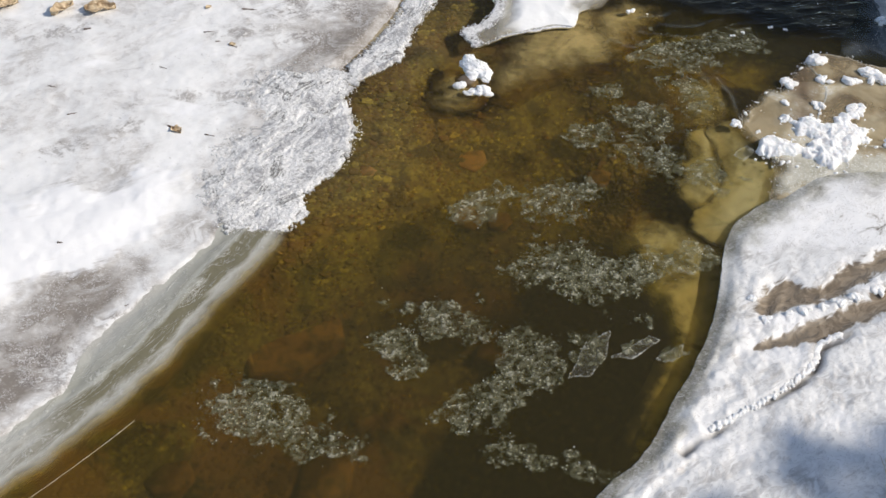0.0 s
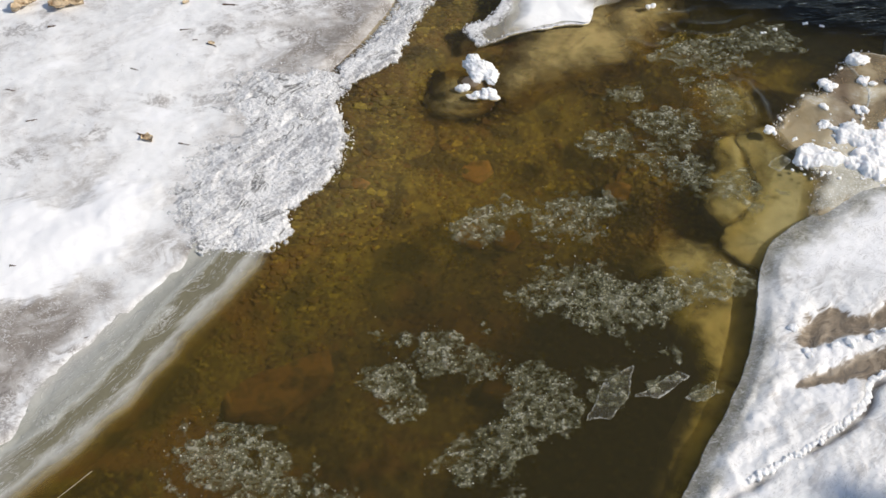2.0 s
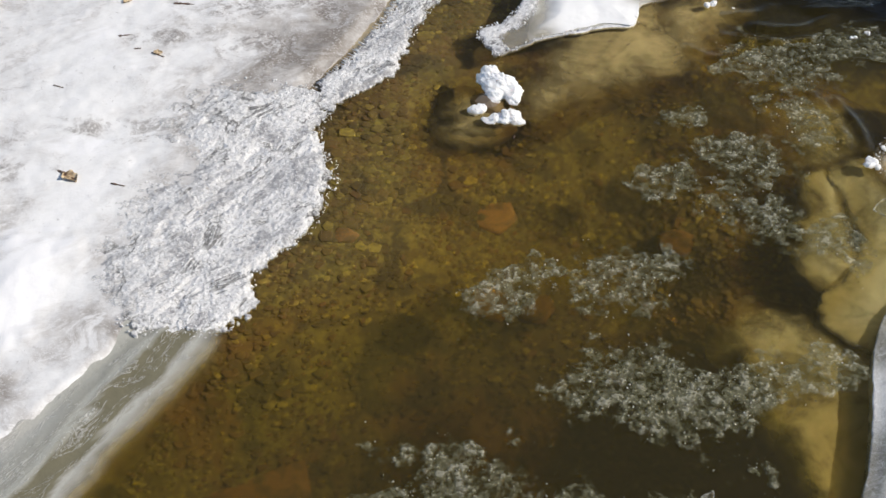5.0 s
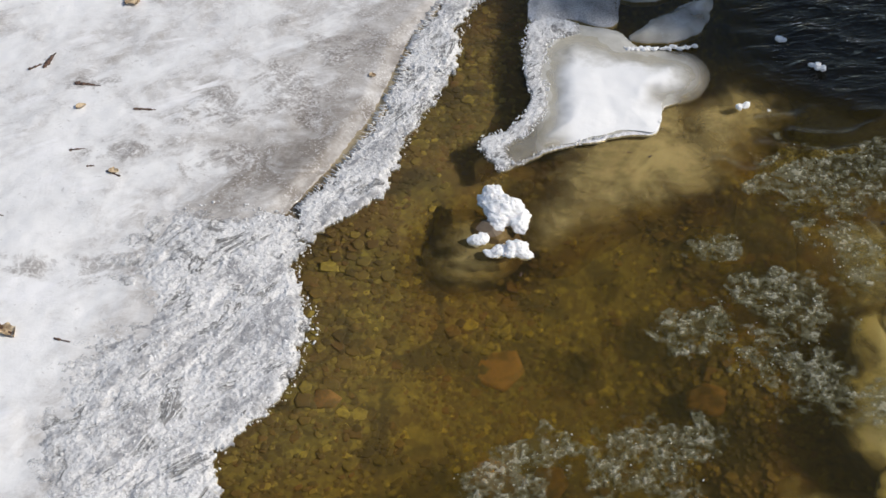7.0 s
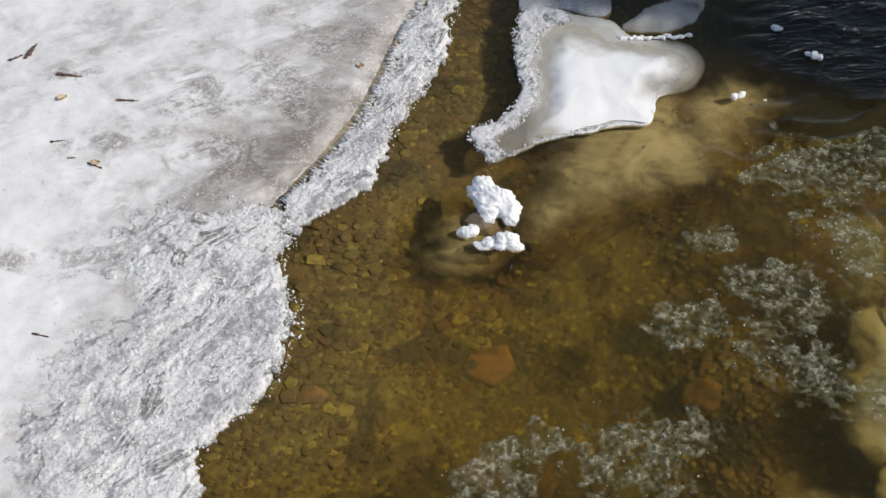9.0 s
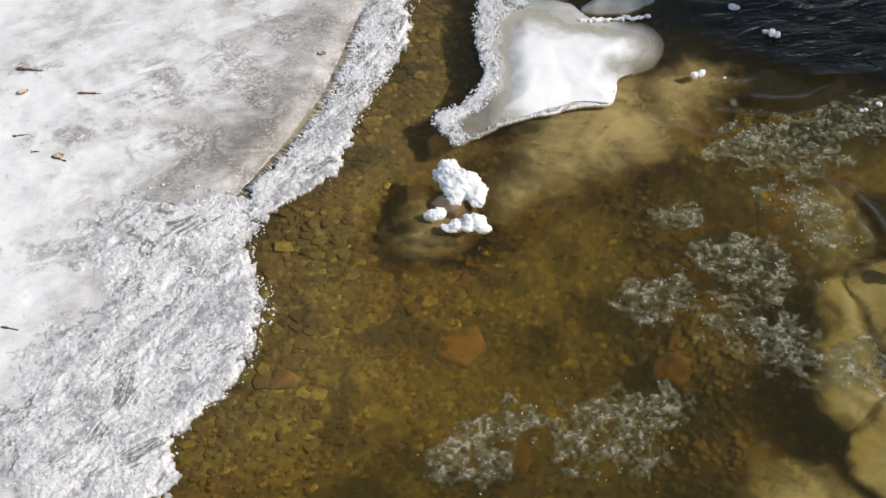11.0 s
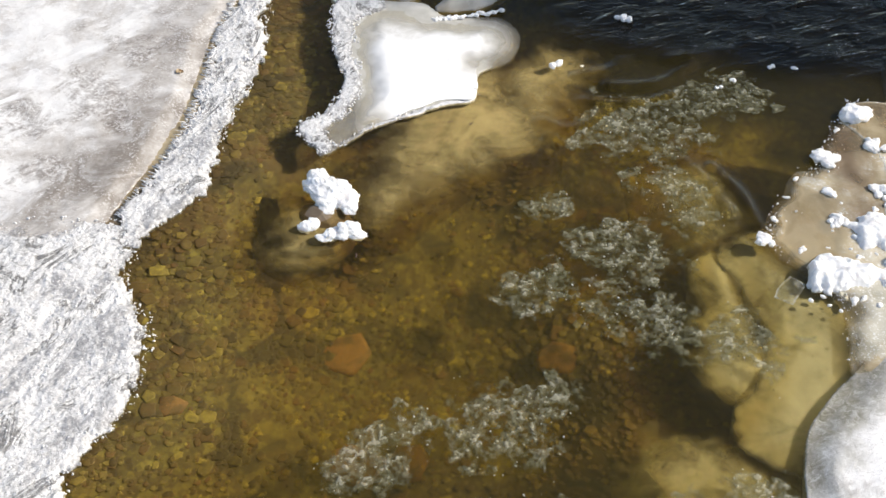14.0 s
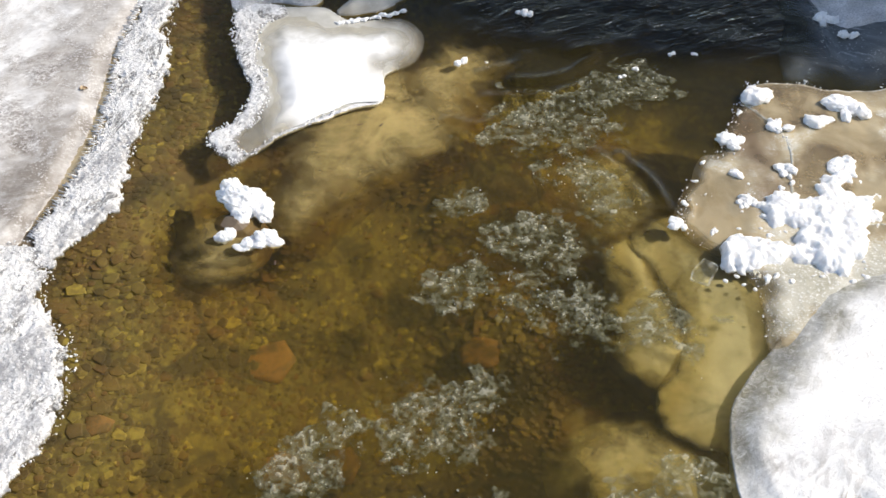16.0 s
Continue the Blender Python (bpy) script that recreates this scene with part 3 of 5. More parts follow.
def bed_height(X, Y):
    """Shelving away from the left margin; a deeper run towards the far right."""
    off = far_from(SHORE, X, Y, False)
    east = X > np.interp(Y, SHORE[::-1, 1], SHORE[::-1, 0])
    off = np.where(east, off, -off)
    z = -0.035 - 0.092 * step(0.0, 0.55, off) - 0.12 * step(2.70, 2.1, Y)
    z = z - 0.12 * step(3.50, 3.72, Y + 0.3 * (X - 0.6)) * step(0.45, 0.8, X)
    z = z - 0.065 * step(2.74, 2.22, Y) * step(0.0, 0.30, off)
    z = z - 0.05 * step(2.75, 2.35, Y) * step(-0.25, 0.15, X)
    z = z + 0.045 * step(0.28, 0.52, X) * step(2.1, 2.48, Y) * step(3.08, 2.86, Y)
    shoal = step(-0.07, 0.06, depth_in(SHOAL, X, Y))
    z = z * (1 - shoal) - 0.042 * shoal
    z = z + 0.012 * fbm(X, Y, 0.16, 4, 5) + 0.02 * fbm(X, Y, 0.6, 2, 9)
    z = z - 0.06 * np.exp(-((X - 0.01) ** 2 + (Y - 3.11) ** 2) / 0.0045)
    banks = step(1.6, 5.0, np.abs(X)) * 0.9 + step(6, 30, np.abs(X)) * 2.0
    return np.where(z < 0, z * 1.28, z) + banks


def sheet(name, xs, ys, height, masks=None):
    X, Y = np.meshgrid(xs, ys, indexing="ij")
    idx = np.arange(X.size).reshape(X.shape)
    q = np.stack([idx[:-1, :-1], idx[1:, :-1], idx[1:, 1:], idx[:-1, 1:]], -1).reshape(-1, 4)
    v = np.stack([X, Y, height(X, Y)], -1).reshape(-1, 3)
    return solid(name, v, q, True, {k: fn(X, Y).ravel() for k, fn in (masks or {}).items()})


ground = linked("ground", sheet("ground", spread(-1.0, 1.4, 0.012, 900), spread(1.5, 4.0, 0.012, 900), bed_height), M_BED)
tagged(ground, "brown gravelly river bed under shallow tea-coloured water", "river bed", kind="structure")


rim_edge = rounded([(-0.37, 2.52), (-0.36, 2.45), (-0.46, 2.26), (-0.57, 2.04), (-0.70, 1.86), (-0.86, 1.69), (-1.2, 1.3), (-1.3, 1.45), (-0.95, 1.80), (-0.80, 2.02), (-0.74, 2.18), (-0.62, 2.36), (-0.50, 2.53)])
RIM_OUT = rounded([(-0.33, 2.55), (-0.36, 2.45), (-0.46, 2.26), (-0.57, 2.04), (-0.70, 1.86), (-0.86, 1.69), (-1.2, 1.3)], 6, False)


SUNKEN = [
    ([(0.635, 2.94), (0.675, 2.945), (0.672, 2.85), (0.667, 2.74), (0.62, 2.685), (0.585, 2.73), (0.59, 2.80), (0.625, 2.85)], -0.022, 80, 0.0, 0.035, 0.92, "tan-coloured sunken ice block with soft edges"),
    ([(0.695, 2.97), (0.76, 3.00), (0.90, 2.97), (1.0, 2.86), (0.98, 2.70), (0.85, 2.58), (0.76, 2.50), (0.66, 2.55), (0.61, 2.61), (0.66, 2.68), (0.695, 2.76), (0.70, 2.87)], -0.016, 84, 0.0, 0.03, 0.95, "tan-coloured sunken ice shelf beside the margin"),
    ([(0.44, 2.58), (0.50, 2.625), (0.59, 2.61), (0.70, 2.52), (0.76, 2.34), (0.62, 2.12), (0.47, 1.88), (0.40, 1.92), (0.50, 2.18), (0.49, 2.34), (0.45, 2.48)], -0.035, 88, 0.0, 0.07, 0.84, "olive sunken ice foot under the margin"),
    (TONGUE, -0.016, 92, 0.0, 0.14, 0.73, "sandy sunken ice tongue below the floe"),
    ([(0.37, 3.43), (0.42, 3.50), (0.50, 3.55), (0.57, 3.50), (0.58, 3.42), (0.50, 3.33), (0.42, 3.34)], -0.018, 96, -0.006, 0.10, 0.62, "brownish sunken ice lump near the floe"),
    ([(-0.022, 3.12), (0.005, 3.145), (0.05, 3.14), (0.09, 3.09), (0.08, 3.05), (0.035, 3.025), (-0.005, 3.01), (-0.025, 3.06)], -0.010, 98, -0.002, 0.085, 0.86, "tan silted ice skirt round the rock"),
    ([(0.60, 3.17), (0.69, 3.21), (0.77, 3.12), (0.76, 3.0), (0.69, 2.95), (0.62, 2.98), (0.57, 3.06)], -0.045, 90, 0.0, 0.12, 0.55, "olive sunken ice dimly seen beside the margin"),
]


def water_depth(X, Y):
    """Metres of water down to the bed or to sunken ice."""
    deep = np.maximum(-bed_height(X, Y), 0)
    for curve, z, *_ in SUNKEN:
        over = 0.85 * step(-0.05, 0.05, depth_in(rounded(curve) - (0.0, 0.02), X, Y))
        deep = deep * (1 - over) + (0.02 - z) * over
    over = 0.95 * step(-0.03, 0.05, depth_in(rim_edge, X, Y))
    return deep * (1 - over) + 0.03 * over


def flow_mask(X, Y):
    a = step(3.38, 3.56, Y + 0.30 * (X - 0.6)) * step(0.42, 0.66, X)
    return np.clip(a, 0, 1)


CRESTS = [rounded(c, 6, False) for c in ([(0.44, 3.285), (0.50, 3.265), (0.56, 3.30)], [(0.52, 3.335), (0.60, 3.315), (0.68, 3.33)], [(0.58, 3.37), (0.66, 3.365), (0.74, 3.41)], [(0.70, 3.43), (0.78, 3.44), (0.86, 3.48)], [(0.52, 3.40), (0.58, 3.41), (0.62, 3.44)], [(0.66, 3.16), (0.69, 3.08), (0.70, 3.01)], [(0.70, 3.14), (0.73, 3.07), (0.735, 3.00)])]


def ripple(X, Y):
    f = flow_mask(X, Y)
    s = np.sin((X * 0.5 + Y) * 60 + 3.0 * fbm(X, Y, 0.15, 3, 3)) * 0.5 + fbm(X * 0.6, Y * 1.6, 0.05, 3, 8)
    out = f * 0.0022 * s
    for c in CRESTS:
        out = out + 0.012 * np.exp(-((far_from(c, X, Y, False) / 0.012) ** 2)) * (0.6 + 0.4 * fbm(X, Y, 0.04, 2, 5))
    return out


water = linked("water", sheet("water", spread(-1.0, 1.4, 0.006, 2.5), spread(1.5, 4.0, 0.006, 40), ripple, {"flow": flow_mask, "depth": lambda X, Y: np.clip(water_depth(X, Y) / 0.36, 0, 1)}), M_WATER)
tagged(water, "clear brown shallow river water with small ripples", "water", kind="structure")
water.visible_shadow = False
# ---- shelf ice along the left margin ----
shelf_edge = rounded([(0.10, 4.3), (0.0, 3.85), (-0.05, 3.70), (-0.10, 3.60), (-0.14, 3.44), (-0.20, 3.27), (-0.28, 3.12), (-0.36, 2.95), (-0.42, 2.72), (-0.47, 2.52), (-0.60, 2.30), (-0.70, 2.15), (-0.75, 1.99), (-0.87, 1.83), (-1.05, 1.55), (-1.3, 1.0), (-1.9, -0.6), (-2.3, -3.0), (-2.4, -7.0), (-7.0, -7.0), (-7.0, 12.0), (0.9, 12.0), (0.6, 8.0), (0.25, 5.2)])
drift_edge = rounded([(-1.30, 2.52), (-1.04, 2.58), (-0.90, 2.65), (-0.80, 2.62), (-0.72, 2.72), (-0.63, 2.73), (-0.61, 2.64), (-0.64, 2.46), (-0.73, 2.35), (-0.89, 2.24), (-1.3, 2.02)])


def shelf_top(x, y, d):
    drift = np.maximum(depth_in(drift_edge, x, y) + 0.04 * fbm(x, y, 0.10, 4, 44), 0)
    lump = 0.010 * step(0, 0.16, drift) + 0.004 * step(0.0, 0.03, drift) * (0.5 + fbm(x, y, 0.06, 5, 12))
    return 0.003 + 0.012 * step(0, 0.03, d) + 0.008 * step(0.03, 0.4, d) + 0.005 * fbm(x, y, 0.12, 4, 2) * step(0, 0.06, d) + 0.0012 * fbm(x, y, 0.014, 3, 21) + lump


def shelf_snow(x, y, d):
    drift = depth_in(drift_edge, x, y) + 0.05 * fbm(x, y, 0.10, 4, 44)
    small = 0.5 * step(0.25, 0.5, fbm(x, y * 1.8, 0.22, 4, 77))
    return np.clip(1.15 * step(-0.04, 0.09, drift) + small * step(2.45, 2.65, y) - 0.1, 0, 1.1)


WINDOWS = [(-0.65, 2.97, 0.06, 0.028), (-0.52, 2.99, 0.08, 0.035), (-0.78, 2.83, 0.05, 0.025), (-0.41, 3.37, 0.05, 0.05), (-0.40, 3.24, 0.05, 0.035), (-0.23, 3.56, 0.05, 0.05), (-0.30, 3.42, 0.06, 0.08), (-0.66, 3.41, 0.05, 0.018), (-0.56, 3.24, 0.06, 0.025), (-1.02, 3.22, 0.07, 0.03), (-0.62, 2.20, 0.10, 0.05), (-0.80, 2.05, 0.07, 0.08), (-0.93, 2.75, 0.06, 0.03)]


def shelf_window(x, y, d):
    out = 0.0 * x
    for cx, cy, rx, ry in WINDOWS:
        u, w = (x - cx) * 0.94 + (y - cy) * 0.34, (y - cy) * 0.94 - (x - cx) * 0.34
        out = np.maximum(out, np.exp(-((u / (1.25 * rx)) ** 2) - (w / (1.15 * ry)) ** 2))
    return out


def shelf_wet(x, y, d):
    return step(0.24, 0.02, d) * (0.25 + 0.75 * step(2.45, 2.75, y)) + 0.18 * step(0.50, 0.20, d) * step(2.9, 3.2, y) + 1.6 * step(0.34, 0.14, d) * step(2.5, 2.3, y) * step(0.04, 0.10, d)


shelf = tagged(new("shelf_ice"), "grey-white shelf ice with frosted rim along the water", "ice shelf")
SHEET_MASKS = {"snow": shelf_snow, "wet": shelf_wet, "window": shelf_window}
for res, box in ((0.006, (-1.5, 1.4, 0.4, 4.3)), (0.04, (-6.0, -6.0, -1.44, 11.0)), (0.04, (-1.5, -6.0, 0.9, 1.46)), (0.04, (-1.5, 4.24, 0.9, 11.0))):
    linked("ice_sheet", slab("ice_sheet", shelf_edge, res, lambda X, Y: 0.006 * fbm(X, Y, 0.05, 3, 4), lambda x, y, d: shelf_top(x, y, d) - (0.004 if res > 0.01 else 0), lambda x, y, d: -0.03 + zero(x), SHEET_MASKS, box=box), M_SHELF, shelf)

frost_edge = rounded([(0.05, 3.80), (0.01, 3.68), (-0.02, 3.52), (-0.07, 3.38), (-0.10, 3.27), (-0.14, 3.17), (-0.19, 3.12), (-0.235, 3.08), (-0.245, 2.97), (-0.215, 2.88), (-0.25, 2.74), (-0.32, 2.65), (-0.325, 2.57), (-0.36, 2.51), (-0.42, 2.49), (-0.56, 2.52), (-0.72, 2.70), (-0.70, 2.93), (-0.55, 3.08), (-0.38, 3.13), (-0.27, 3.125), (-0.185, 3.27), (-0.125, 3.44), (-0.085, 3.60), (-0.025, 3.78)])


def frost_fray(X, Y):
    inner = depth_in(shelf_edge, X, Y)
    soft = step(-0.01, 0.05, inner) * step(3.2, 3.0, Y)
    comb = step(-0.02, 0.0, inner) * step(3.08, 3.18, Y)
    return 0.022 * fbm(X, Y, 0.045, 3, 6) + 0.015 * fbm(X, Y, 0.013, 3, 7, 0.7) + 0.07 * soft * fbm(X, Y, 0.10, 4, 17) - comb * (0.006 + 0.009 * vnoise(Y / 0.007, X / 0.05, 18))


def dissolve(x, y, into):
    """How far the crust has merged into the shelf ice."""
    reach = into + 0.10 * fbm(x, y, 0.16, 3, 24) + 0.05 * fbm(x, y, 0.04, 4, 25, 0.6)
    return step(0.02, 0.24, reach) * step(3.24, 3.08, y) + step(0.0, 0.02, into) * step(3.08, 3.24, y)


def frost_top(x, y, d):
    into = depth_in(shelf_edge, x, y)
    inner = step(-0.09, 0.03, into)
    clots = fbm(x, y, 0.022, 4, 16, 0.6)
    seams = step(0.30, 0.65, fbm(x * 0.8 - y * 0.6, (x * 0.6 + y * 0.8) * 0.35, 0.02, 3, 19))
    low = 0.0015 + 0.007 * step(0, 0.02, d) + 0.002 * step(0.01, 0.08, d) * step(3.24, 3.08, y)
    gone, under = dissolve(x, y, into), shelf_top(x, y, np.maximum(into, 0))
    ramp = 0.009 + 0.0115 * step(-0.14, 0.12, into)
    wide = ramp * (1 - gone) + (under - 0.002) * gone
    near = under + 0.0045 - 0.0065 * gone
    south = step(3.24, 3.08, y)
    high = wide * south + near * (1 - south)
    return low * (1 - inner) + high * inner + 0.0016 * fbm(x, y, 0.005, 3, 15, 0.7) + (0.0022 + 0.0010 * step(3.24, 3.08, y)) * clots * step(0, 0.02, d) - 0.003 * seams * step(0.01, 0.03, d)


def frost_fade(x, y, d):
    into = depth_in(shelf_edge, x, y)
    return np.maximum(1.15 * np.maximum(dissolve(x, y, into), 0.9 * step(0.12, 0.0, d) * step(0.0, 0.05, into)), 0.62 * step(0.012, 0.0, d))


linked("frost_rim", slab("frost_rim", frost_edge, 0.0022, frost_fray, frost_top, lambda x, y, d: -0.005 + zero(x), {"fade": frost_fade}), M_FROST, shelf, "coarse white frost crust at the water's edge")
comb_edge = rounded([(0.0, 3.84), (-0.035, 3.70), (-0.08, 3.60), (-0.115, 3.44), (-0.175, 3.27), (-0.25, 3.13), (-0.30, 3.10), (-0.24, 3.25), (-0.17, 3.44), (-0.13, 3.60), (-0.07, 3.78)])
linked("melt_ledge", slab("melt_ledge", comb_edge, 0.005, lambda X, Y: 0.004 * fbm(X, Y, 0.03, 3, 67), lambda x, y, d: 0.0025 + 0.001 * fbm(x, y, 0.02, 3, 68), lambda x, y, d: -0.012 + zero(x), {"snow": lambda x, y, d: 0.20 + 0.4 * fbm(x, y, 0.03, 3, 69)}), M_MURKY, shelf, "brownish melt ledge under the shelf edge")


def rim_in(x, y):
    """The way in from the water side of the rim."""
    return far_from(RIM_OUT, x, y, False) + 0.010 * fbm(x, y, 0.12, 3, 64)


def rim_top(x, y, d):
    s = rim_in(x, y)
    into = depth_in(shelf_edge, x, y)
    top = -0.002 + 0.005 * step(0.004, 0.034, s) + 0.009 * step(0.03, 0.17, s) + 0.0015 * np.exp(-(((s - 0.105) / 0.010) ** 2)) + 0.0016 * fbm(x, y, 0.03, 3, 62) * step(0.02, 0.06, s)
    b = step(-0.03, 0.06, into)
    return top * (1 - b) + (shelf_top(x, y, np.maximum(into, 0)) + 0.001 - 0.004 * step(0.02, 0.06, into + 0.02 * fbm(x, y, 0.06, 3, 65))) * b


linked("melt_rim", slab("melt_rim", rim_edge, 0.004, lambda X, Y: 0.005 * fbm(X, Y, 0.06, 3, 61), rim_top, lambda x, y, d: -0.03 + zero(x), {"milk": lambda x, y, d: step(2.0, 1.78, y) * step(0.03, 0.08, rim_in(x, y)), "band": lambda x, y, d: rim_in(x, y) / 0.21, "thin": lambda x, y, d: 0.97 * step(0.072, 0.0, rim_in(x, y) + 0.012 * fbm(x, y, 0.05, 3, 63))}), M_RIM, shelf, "glassy melting lip with milky growth lines")

# ---- the floe ----
floe_edge = rounded([(0.13, 3.66), (0.115, 3.52), (0.125, 3.43), (0.09, 3.35), (0.04, 3.31), (0.07, 3.25), (0.10, 3.265), (0.17, 3.31), (0.28, 3.35), (0.34, 3.36), (0.36, 3.43), (0.42, 3.46), (0.45, 3.53), (0.42, 3.59), (0.33, 3.60), (0.29, 3.65), (0.20, 3.67)])


snow_edge = rounded([(0.165, 3.615), (0.15, 3.52), (0.16, 3.43), (0.135, 3.34), (0.15, 3.312), (0.28, 3.357), (0.338, 3.362), (0.353, 3.44), (0.405, 3.475), (0.425, 3.53), (0.39, 3.575), (0.30, 3.58), (0.24, 3.625)])
fringe_edge = rounded([(0.20, 3.67), (0.13, 3.67), (0.112, 3.52), (0.122, 3.43), (0.088, 3.355), (0.038, 3.315), (0.065, 3.248), (0.085, 3.262), (0.075, 3.305), (0.115, 3.345), (0.150, 3.43), (0.142, 3.52), (0.165, 3.61), (0.22, 3.635)])
floe = tagged(new("ice_floe"), "white snow-covered ice floe with frosted fringe", "ice floe")
linked("ice_body", slab("ice_body", floe_edge, 0.004, lambda X, Y: 0.006 * fbm(X, Y, 0.03, 3, 33) * step(0.4, 0.2, X), lambda x, y, d: 0.001 + 0.004 * step(0, 0.02, d) + 0.0008 * fbm(x, y, 0.03, 3, 35), lambda x, y, d: -0.006 + zero(x), {"snow": lambda x, y, d: 0.25 + zero(x), "frost": lambda x, y, d: step(0.010, 0.002, d) * step(3.42, 3.38, y), "thin": lambda x, y, d: np.maximum(0.85 * step(0.045, 0.0, d) * step(0.36, 0.40, x), 0.70 * step(0.17, 0.12, x) * step(3.42, 3.36, y))}), M_FLOE, floe, "grey translucent ice of the floe")
linked("snow_cover", slab("snow_cover", snow_edge, 0.0025, lambda X, Y: 0.012 * fbm(X, Y, 0.06, 4, 36), lambda x, y, d: 0.0048 + 0.010 * step(0, 0.055, d) * (1 + 0.45 * fbm(x, y, 0.07, 3, 34)) * (1 - 0.5 * step(3.45, 3.58, y)), lambda x, y, d: 0.004 + zero(x), {"snow": lambda x, y, d: 0.45 + 1.1 * np.maximum(step(0.0, 0.05, d), step(3.46, 3.38, y)) * step(3.60, 3.42, y + 0.35 * np.maximum(x - 0.3, 0)), "frost": zero, "thin": lambda x, y, d: 0.92 * step(0.055, 0.0, d + 0.02 * fbm(x, y, 0.05, 3, 39)) * np.maximum(step(3.40, 3.47, y), step(0.21, 0.16, x))}), M_FLOE, floe, "smooth white snow cover")
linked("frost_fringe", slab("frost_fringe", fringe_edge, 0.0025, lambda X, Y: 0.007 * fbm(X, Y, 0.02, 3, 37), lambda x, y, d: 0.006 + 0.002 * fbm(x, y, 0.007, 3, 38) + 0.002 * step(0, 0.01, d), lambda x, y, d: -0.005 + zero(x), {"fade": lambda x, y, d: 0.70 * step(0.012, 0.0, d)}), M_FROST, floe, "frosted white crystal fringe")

# ---- overflow ice along the right margin ----
lobe_edge = rounded([(0.93, 2.79), (0.80, 2.69), (0.70, 2.60), (0.655, 2.50), (0.62, 2.33), (0.57, 2.18), (0.50, 2.04), (0.43, 1.90), (0.32, 1.77), (0.15, 1.5), (0.05, 1.0), (0.25, -0.6), (0.5, -3.0), (0.6, -7.0), (6.0, -7.0), (6.0, 2.9), (3.0, 2.86), (1.5, 2.84), (1.15, 2.82)])
lobe = tagged(new("overflow_ice"), "thick white overflow ice with brown melt hollows", "ice shelf")


HOLLOWS = [rounded([(0.71, 2.29), (0.735, 2.37), (0.79, 2.41), (0.85, 2.385), (1.02, 2.50), (1.3, 2.62), (1.3, 2.56), (1.01, 2.44), (0.87, 2.34), (0.78, 2.32)]), rounded([(0.68, 2.185), (0.74, 2.24), (0.86, 2.285), (1.00, 2.37), (1.3, 2.52), (1.3, 2.44), (0.99, 2.30), (0.87, 2.225), (0.76, 2.195)])]
RIFT = rounded([(0.90, 2.24), (0.83, 2.205), (0.81, 2.155), (0.77, 2.105), (0.67, 2.025), (0.57, 1.955), (0.50, 1.90)], 6, False)


def lobe_dirt(x, y, d):
    pits = np.maximum(*(step(-0.022, 0.022, depth_in(h, x, y) + 0.022 * fbm(x, y, 0.07, 4, 59)) for h in HOLLOWS))
    stain = 0.42 * np.exp(-(((x - 1.02) / 0.16) ** 2) - ((y - 2.60) / 0.07) ** 2)
    return np.maximum(pits, stain)


def lobe_rift(x, y, d):
    return np.exp(-((far_from(RIFT + (0.006, -0.010), x, y, False) / 0.011) ** 2)) * step(-0.6, 0.0, fbm(x, y, 0.08, 2, 58))


def lobe_top(x, y, d):
    calm = step(2.36, 2.50, y)
    h = 0.004 + 0.011 * step(0, 0.05, d) + 0.012 * step(0.1, 0.5, d)
    fold = 0.0022 * np.sin(d * 110 + 6 * fbm(x, y, 0.10, 3, 52)) * step(0.01, 0.04, d) * step(0.22, 0.08, d) * (1 - 0.75 * calm)
    crumbs = 0.006 * np.abs(fbm(x, y, 0.035, 5, 53, 0.6)) * step(0.02, 0.05, d) * (1 - 0.8 * calm) * (1 - 0.8 * lobe_dirt(x, y, d))
    swell = 0.006 * fbm(x, y, 0.12, 5, 51) * (1 - calm) + 0.006 * fbm(x, y, 0.16, 2, 51) * calm
    return h + fold + crumbs + swell * step(0.0, 0.06, d) - 0.012 * lobe_dirt(x, y, d) - 0.014 * lobe_rift(x, y, d)


def lobe_lip(x, y, d):
    return step(0.070 + 0.045 * step(2.46, 2.56, y), 0.012, d + (0.022 + 0.03 * step(2.46, 2.56, y)) * fbm(x, y, 0.05, 4, 57)) * np.clip(step(2.40, 2.25, y) + step(2.44, 2.54, y) + 0.35, 0, 1)


def lobe_snow(x, y, d):
    return np.clip(step(0.0, 0.5, fbm(x, y, 0.16, 3, 54)) + 0.8 * step(2.42, 2.58, y) * step(1.05, 0.95, x), 0, 1) * step(0.02, 0.08, d)


LOBE_MASKS = {"dirt": lobe_dirt, "rift": lobe_rift, "lip": lobe_lip, "snow": lobe_snow}
for res, box in ((0.0035, (0.1, 1.35, 1.7, 3.0)), (0.04, (1.64, -6.0, 5.5, 3.0)), (0.04, (-0.2, -6.0, 1.7, 1.41))):
    linked("ice_mass", slab("ice_mass", lobe_edge, res, lambda X, Y: 0.005 * fbm(X, Y, 0.06, 3, 50), lambda x, y, d: lobe_top(x, y, d) - (0.006 if res > 0.01 else 0), lambda x, y, d: -0.05 + zero(x), LOBE_MASKS, box=box), M_LOBE, lobe)

